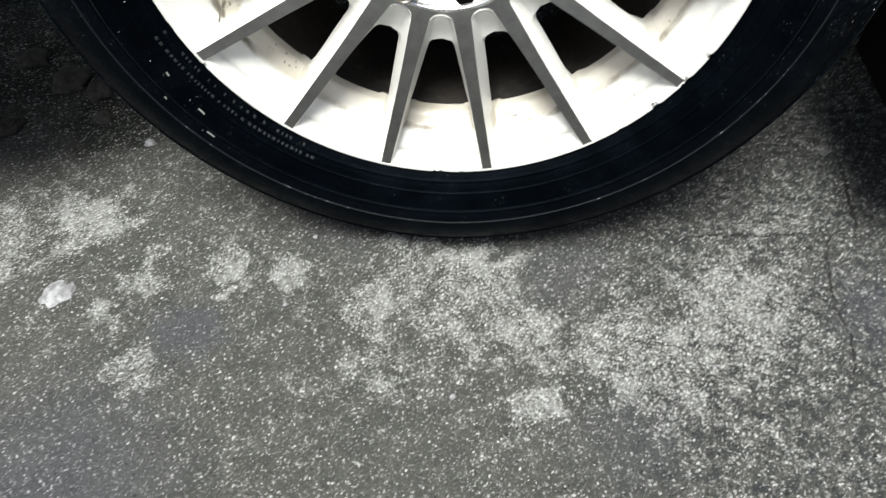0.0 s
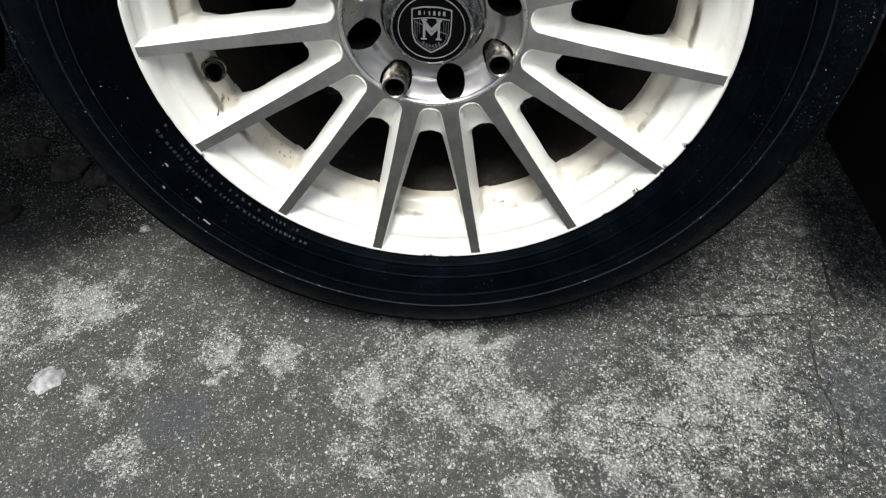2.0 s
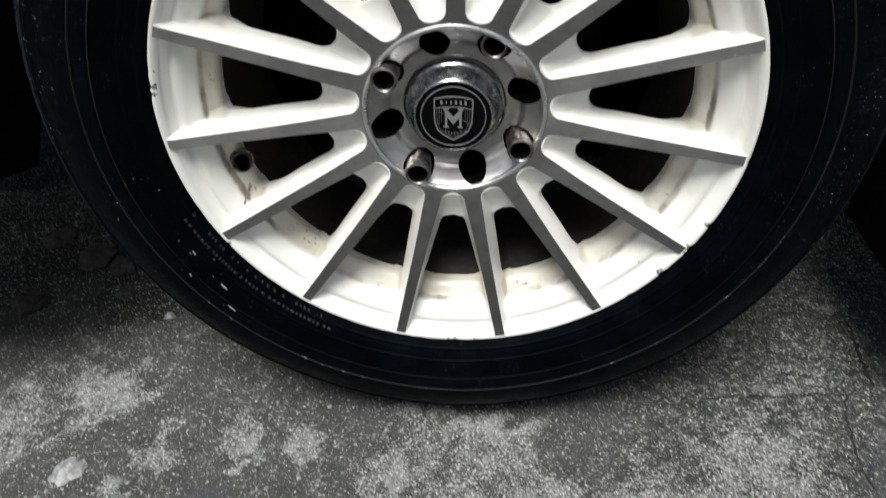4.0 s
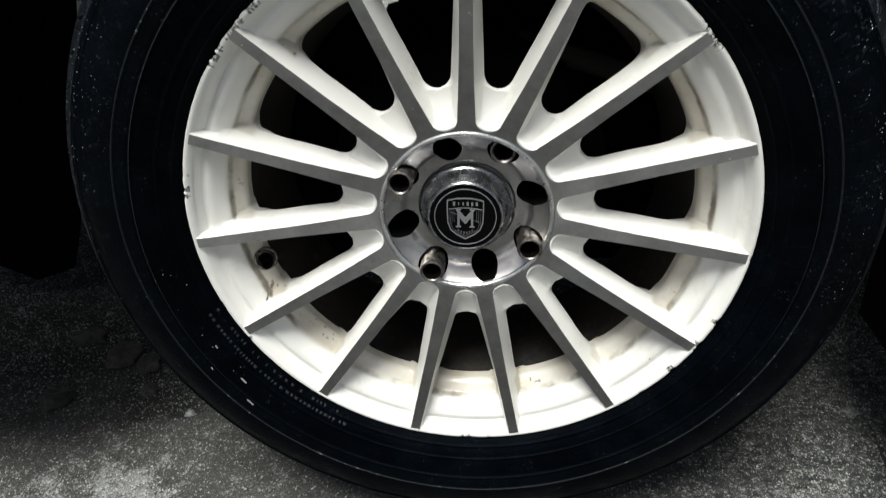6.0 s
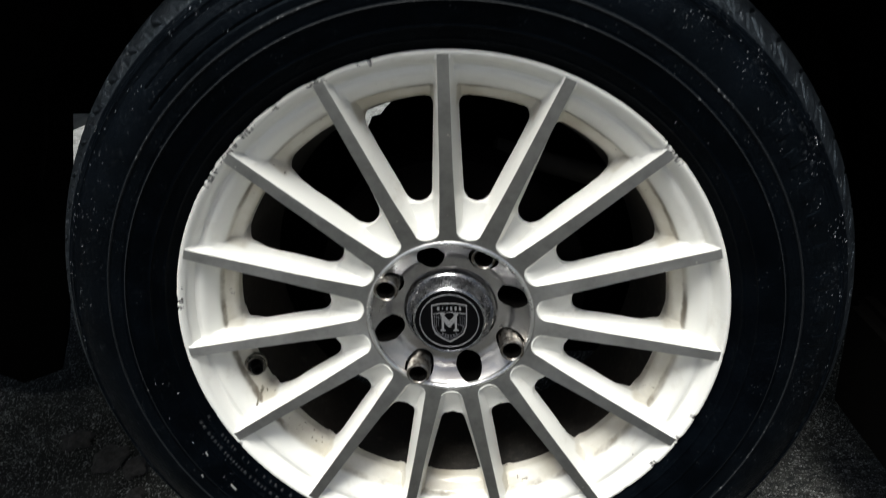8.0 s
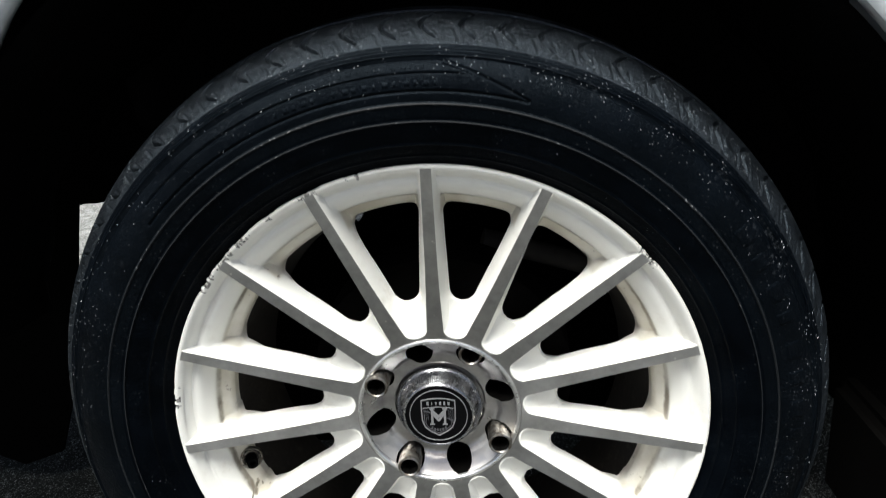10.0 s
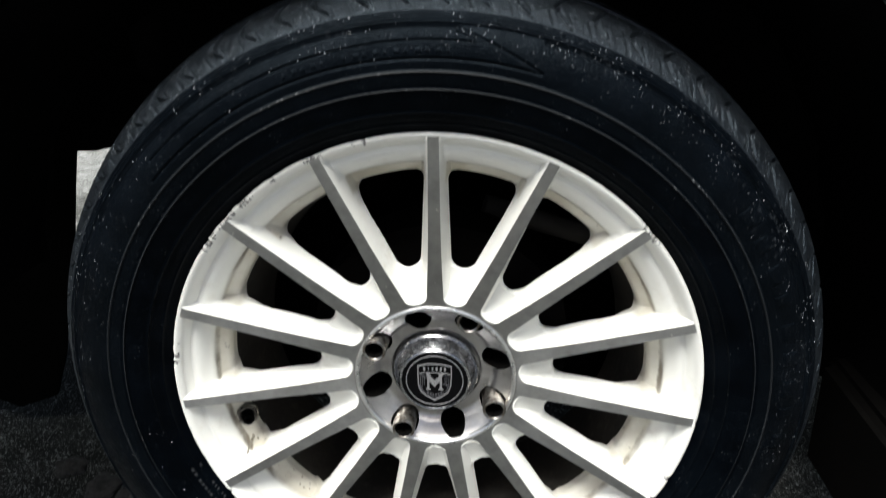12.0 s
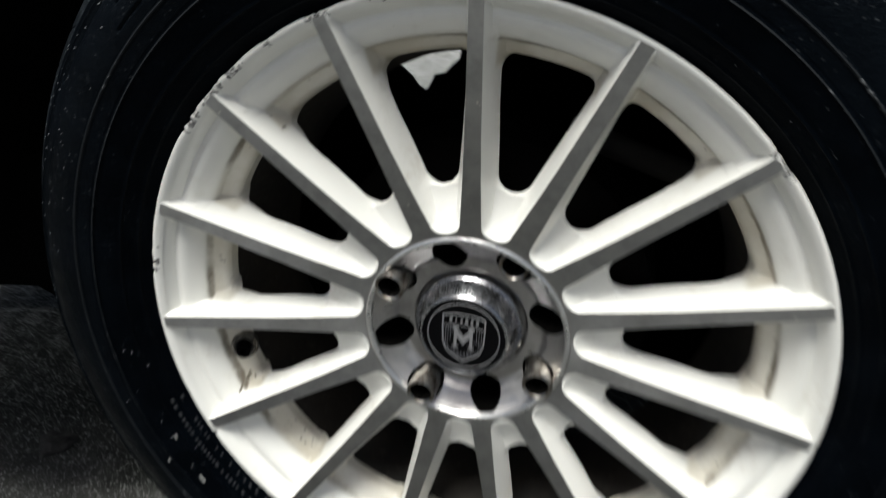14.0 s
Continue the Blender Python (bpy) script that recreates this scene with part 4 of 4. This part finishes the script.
def make_valve():
    """A rubber valve in its seat: two worn metal rings and a bare black stub that points out of the wheel."""
    a = radians(252.3)
    out = Vector((math.sin(a), 0, math.cos(a)))
    foot = out * 0.1738 + Vector((0, 0.0325, 0))
    axis = (Vector((0, -0.90, 0)) - out * 0.43).normalized()
    q = axis.to_track_quat("Y", "Z").to_matrix() * 0.82
    rings = [(0.0120, -0.003), (0.0122, 0.0006), (0.0114, 0.0018), (0.0102, 0.0016), (0.0098, 0.0006), (0.0094, 0.0024), (0.0086, 0.0032), (0.0078, 0.0026), (0.0075, 0.0010), (0.0062, 0.0008)]
    v, f = ring_mesh(rings, 48)
    for n, (x, y, z) in enumerate(v):           # knocked about
        v[n] = (x, y + 0.0006 * noise.noise((x * 300, y * 300, z * 300)), z)
    ids = [1 if n % 9 in (3, 4, 8) else 0 for n in range(48 * 9)]
    link("valve_seat", [foot + q @ Vector(p) for p in v], f, [STEEL, MUD], wheel, "dirty ringed seat of the valve", ids=ids, angle=35)
    stub = [(0.0062, 0.0), (0.0060, 0.0060), (0.0056, 0.0140), (0.0050, 0.0148), (0.0034, 0.0146), (0.0032, 0.0080), (0.0001, 0.0080)]
    v, f = ring_mesh(stub, 36)
    link("valve_stem", [foot + q @ Vector(p) for p in v], f, LINER, wheel, "black rubber valve stem with no cap", angle=35)


make_valve()


def make_streak(d0, d1, r0, r1, width, seed):
    """Dried dirt run down the dish."""
    verts, faces = [], []
    for i in range(17):
        f = i / 16
        deg, r = d0 + (d1 - d0) * f + 0.5 * noise.noise((f * 5, seed, 1)), r0 + (r1 - r0) * f
        w = width * (1 - 0.5 * f) * (1 + 0.9 * noise.noise((i * 0.9, seed, 7)))
        for q in (-1, 0, 1):
            a = radians(deg + math.degrees(q * w / r))
            verts.append((r * math.sin(a), dish(r) - 0.0005 + 0.0002 * abs(q), r * math.cos(a)))
        if i:
            k = 3 * i
            faces += [(k - 3, k - 2, k + 1, k), (k - 2, k - 1, k + 2, k + 1)]
    link("dirt_streak", verts, faces, STREAK, wheel, "dried dirt streak below the valve")


make_streak(245.6, 242.9, 0.1768, 0.1850, 0.0019, 2)
make_streak(244.2, 243.0, 0.1755, 0.1772, 0.0020, 9)


def make_drum():
    # an unseen drum, added near-black so that the openings stay dark
    v, f = ring_mesh([(0.0001, 0.060), (0.06, 0.060), (0.100, 0.066), (0.112, 0.074), (0.114, 0.120), (0.0001, 0.125)], 96)
    link("brake_drum", v, f, UNDER, wheel, "unseen near-black drum added behind the spokes")


make_drum()


# ---- the tyre ----
OUTER = [(0.1985, 0.0120), (0.2060, 0.0075), (0.2100, 0.0025), (0.2150, -0.0025), (0.2225, -0.0078), (0.2350, -0.0128), (0.2480, -0.0158), (0.2610, -0.0168), (0.2720, -0.0145),
         (0.2810, -0.0095), (0.2880, -0.0030), (0.2940, 0.0038), (0.2990, 0.0112), (0.3040, 0.0215), (0.3075, 0.0345), (0.3098, 0.0520), (0.3105, 0.0725)]
TREAD_N = 70


def make_tyre():
    front = spline(OUTER, 250)
    back = spline([(r, 0.145 - y) for r, y in OUTER[::-1]], 44)[1:]
    prof = np.vstack([front, back])
    t = np.gradient(prof, axis=0)
    t /= np.linalg.norm(t, axis=1)[:, None]
    nor = np.stack([-t[:, 1], t[:, 0]], 1)
    if nor[105, 1] > 0:
        nor = -nor
    # raised rings and steps round the sidewall: radius, height, half width
    lift = np.zeros(len(prof))
    for r0, high, wide in ((0.2165, 0.0008, 0.0007), (0.2255, 0.0009, 0.0006), (0.2416, 0.0012, 0.0007), (0.2530, 0.0010, 0.0007), (0.2830, 0.0009, 0.0008)):
        lift[:250] += high * np.exp(-((front[:, 0] - r0) / wide) ** 2)
    lift[:250] -= 0.0010 * np.exp(-((front[:, 0] - 0.2878) / 0.0010) ** 2)
    lift[:250] -= 0.0008 * ((front[:, 0] > 0.2540) & (front[:, 0] < 0.2822))
    lift -= 0.0065 * np.clip(1 - np.abs((prof[:, 1] - 0.043) / 0.0045) ** 4, 0, 1) * (prof[:, 0] > 0.3)
    lift -= 0.0065 * np.clip(1 - np.abs((prof[:, 1] - 0.072) / 0.0045) ** 4, 0, 1) * (prof[:, 0] > 0.3)
    lift -= 0.0065 * np.clip(1 - np.abs((prof[:, 1] - 0.102) / 0.0045) ** 4, 0, 1) * (prof[:, 0] > 0.3)
    n, m = TREAD_N * 30, len(prof)
    th = 2 * np.pi * np.arange(n) / n
    T, K = np.meshgrid(th, np.arange(m), indexing="ij")
    P0, P1 = prof[K, 0], prof[K, 1]
    # hooked narrow grooves in the shoulder, which leave the crown whole
    along = np.clip((P1 - 0.001) / 0.040, 0, 1.2)
    hook = 0.55 * along + 0.30 * np.sin(along * 5.2)
    u = (T * TREAD_N / (2 * np.pi) + hook) % 1.0
    cut = np.clip(1 - np.abs((u - 0.5) / 0.062) ** 3, 0, 1)
    cut *= np.clip((P0 - 0.2925) / 0.002, 0, 1) * np.clip((0.3085 - P0) / 0.003, 0, 1) * (P1 < 0.07)
    u2 = (T * 2 * TREAD_N / (2 * np.pi) + 0.5 + 1.3 * along) % 1.0
    sipe = np.clip(1 - np.abs((u2 - 0.5) / 0.11) ** 3, 0, 1) * np.clip((P0 - 0.2905) / 0.001, 0, 1) * np.clip((0.2990 - P0) / 0.001, 0, 1) * (P1 < 0.07)
    # engraved lines round the writing: radius and angle at both ends
    turn = (np.degrees(T) + 180) % 360 - 180
    groove = np.zeros_like(P0)
    for r0, d0, r1, d1 in ((0.2612, -48, 0.2612, 15.7), (0.2718, -46, 0.2726, 7.3), (0.2803, -60, 0.2803, 3.4), (0.2803, 3.4, 0.2615, 15.9), (0.2803, 1.6, 0.2727, 7.3),
                           (0.2806, 15, 0.2806, 88), (0.2860, -70, 0.2860, 88)):
        along_line = (turn - d0) / (d1 - d0)
        at = r0 + (r1 - r0) * along_line
        lean = 1 / math.sqrt(1 + ((r1 - r0) / (math.radians(d1 - d0) * 0.27)) ** 2)
        groove = np.maximum(groove, np.clip(1 - np.abs((P0 - at) * lean / 0.0010) ** 3, 0, 1) * (along_line >= 0) * (along_line <= 1))
    groove *= (K < 250)
    D = lift[K] - 0.0028 * cut - 0.0007 * sipe - 0.0011 * groove
    R, Y = P0 + nor[K, 0] * D, P1 + nor[K, 1] * D
    X, Z = R * np.sin(T), R * np.cos(T)
    # settle on the ground: flatten the foot and let the sidewall bulge over it
    s, c = math.sin(radians(SPIN)), math.cos(radians(SPIN))
    up, side = -X * s + Z * c, X * c + Z * s
    low = np.clip((-up - 0.20) / 0.108, 0, 1) * np.clip(1 - np.abs(side) / 0.16, 0, 1)
    Y = Y + np.where(Y < 0.0725, -1, 1) * 0.0030 * low * np.clip((P0 - 0.215) / 0.03, 0, 1) * np.clip((0.306 - P0) / 0.02, 0, 1)
    up = np.maximum(up, -HZ + 0.0002)
    X, Z = side * c - up * s, side * s + up * c
    verts = np.stack([X, Y, Z], -1).reshape(-1, 3)
    i, k = np.meshgrid(np.arange(n), np.arange(m - 1), indexing="ij")
    j = (i + 1) % n
    faces = np.stack([i * m + k, i * m + k + 1, j * m + k + 1, j * m + k], -1).reshape(-1, 4)
    worn = np.zeros(m - 1, int)
    for r0 in (0.2416, 0.2530):
        worn[:249] |= (np.abs((front[:-1, 0] + front[1:, 0]) / 2 - r0) < 0.0005).astype(int)
    worn[(prof[:-1, 0] > 0.2440) & (worn == 0)] = 3
    worn[(prof[:-1, 0] > 0.2895)] = 2
    link("tyre", verts.tolist(), faces.tolist(), [RUBBER, DUSTY, TREAD, SIDEWALL], wheel, "black car tyre with specks of dirt on its sidewall", ids=np.tile(worn, n).tolist(), angle=50)


make_tyre()
SIDE_R, SIDE_Y = [p[0] for p in OUTER], [p[1] for p in OUTER]


def on_side(r, deg, lift=0.0):
    a = radians(deg)
    y = float(np.interp(r, SIDE_R, SIDE_Y)) + (0.0008 if 0.254 < r < 0.2822 else 0) - lift
    return (r * math.sin(a), y, r * math.cos(a))


def side_block(name, r0, r1, d0, d1, lift, mat=RAISED, skew=0.0, label=""):
    """A raised block on the sidewall between two radii and two angles."""
    verts, faces, n, m = [], [], 8, 4
    for i in range(n + 1):
        for k in range(m + 1):
            f = k / m
            r, d = r0 + (r1 - r0) * f, d0 + (d1 - d0) * i / n + skew * f
            verts.append(on_side(r, d, lift if 0 < i < n and 0 < k < m else -0.0006))
    for i in range(n):
        for k in range(m):
            q = i * (m + 1) + k
            faces.append((q, q + 1, q + m + 2, q + m + 1))
    return link(name, verts, faces, mat, wheel, label, angle=60)


def side_line(name, r0, d0, r1, d1, width, lift, mat=SIDEWALL):
    """A thin raised line on the sidewall."""
    n = 24
    verts, faces = [], []
    for i in range(n + 1):
        f = i / n
        r, d = r0 + (r1 - r0) * f, d0 + (d1 - d0) * f
        dr, dd = r1 - r0, radians(d1 - d0) * r
        ln = math.hypot(dr, dd)
        nr, nd = dd / ln * width / 2, -math.degrees(dr / ln * width / 2 / r)
        for q, h in ((-1, -0.0006), (-0.6, lift), (0.6, lift), (1, -0.0006)):
            verts.append(on_side(r + nr * q, d + nd * q, h))
        if i:
            k = 4 * i
            faces += [(k - 4 + t, k - 3 + t, k + 1 + t, k + t) for t in range(3)]
    return link(name, verts, faces, mat, wheel, angle=60)


# worn writing between the engraved lines: plain raised bars
for d0, count in ((-21.5, 5), (-12.5, 11)):
    for i in range(count):
        d = d0 + i * 1.45
        wide = (1.05, 0.5, 0.95, 0.8, 1.1, 0.6)[(i * 5 + count) % 6]
        side_block("writing_bar", 0.2634, 0.2690, d, d + wide, 0.0008, SIDEWALL, skew=(0.0, 0.12, -0.1)[i % 3], label="" if i else "worn raised writing bar")
for i in range(13):
    d = -15 + i * 1.25
    side_block("writing_bar", 0.2744, 0.2780, d, d + (0.7, 0.9, 0.4)[i % 3], 0.0006, SIDEWALL)
# the maker's name: plain raised blocks
for i in range(9):
    d = 52 + i * 5.2
    side_block("raised_block", 0.2590, 0.2740, d, d + (3.6, 3.0, 3.8, 2.4)[i % 4], 0.0009, SIDEWALL, label="" if i else "raised block on the sidewall")
# small moulded marks near the rim
rnd = random.Random(5)
d = -112.0
while d > -152:
    w = rnd.choice((0.5, 0.7, 0.9))
    side_block("moulded_mark", 0.2185, 0.2215, d, d - w, 0.0006, skew=0.1)
    if rnd.random() < 0.6:
        side_block("moulded_mark", 0.2130, 0.2155, d, d - w * 0.8, 0.0006)
    d -= w + rnd.choice((0.35, 0.4, 0.9))
for r, d, ln in ((0.2335, -127.5, 1.6), (0.2445, -131.8, 1.7), (0.2300, -118.5, 0.9), (0.2445, -122, 0.6)):
    side_line("scrape_mark", r, d, r + 0.0004, d - ln, 0.0012, 0.0009, SCRAPE)


def make_flecks():
    """Flecks of dried dirt flung on to the sidewall, longer than they are wide."""
    rnd = random.Random(12)
    verts, faces = [], []
    for d0, d1, r0, r1, count in ((-26, 6, 0.262, 0.290, 46), (48, 98, 0.256, 0.290, 44), (-140, -100, 0.222, 0.282, 22), (-82, -30, 0.260, 0.292, 44), (8, 46, 0.268, 0.292, 22), (-8, 60, 0.216, 0.246, 8)):
        for i in range(count):
            d, r = rnd.uniform(d0, d1), rnd.uniform(r0, r1)
            long, wide = rnd.uniform(0.0003, 0.0009), rnd.uniform(0.00025, 0.0006)
            lean = rnd.uniform(-1.4, 1.4)
            k = len(verts)
            for u, w, h in ((1, 0, -0.0003), (0.2, 1, -0.0003), (-1, 0.1, -0.0003), (-0.1, -1, -0.0003), (0, 0, 0.0007)):
                verts.append(on_side(r + u * long, d + math.degrees((w * wide + lean * u * long) / r), h))
            faces += [(k + q, k + (q + 1) % 4, k + 4) for q in range(4)]
    ob = link("dirt_flecks", verts, faces, FLECK, wheel, "pale flecks of dried dirt on the sidewall", smooth=False)
    tagged(ob, kind="stuff")


make_flecks()
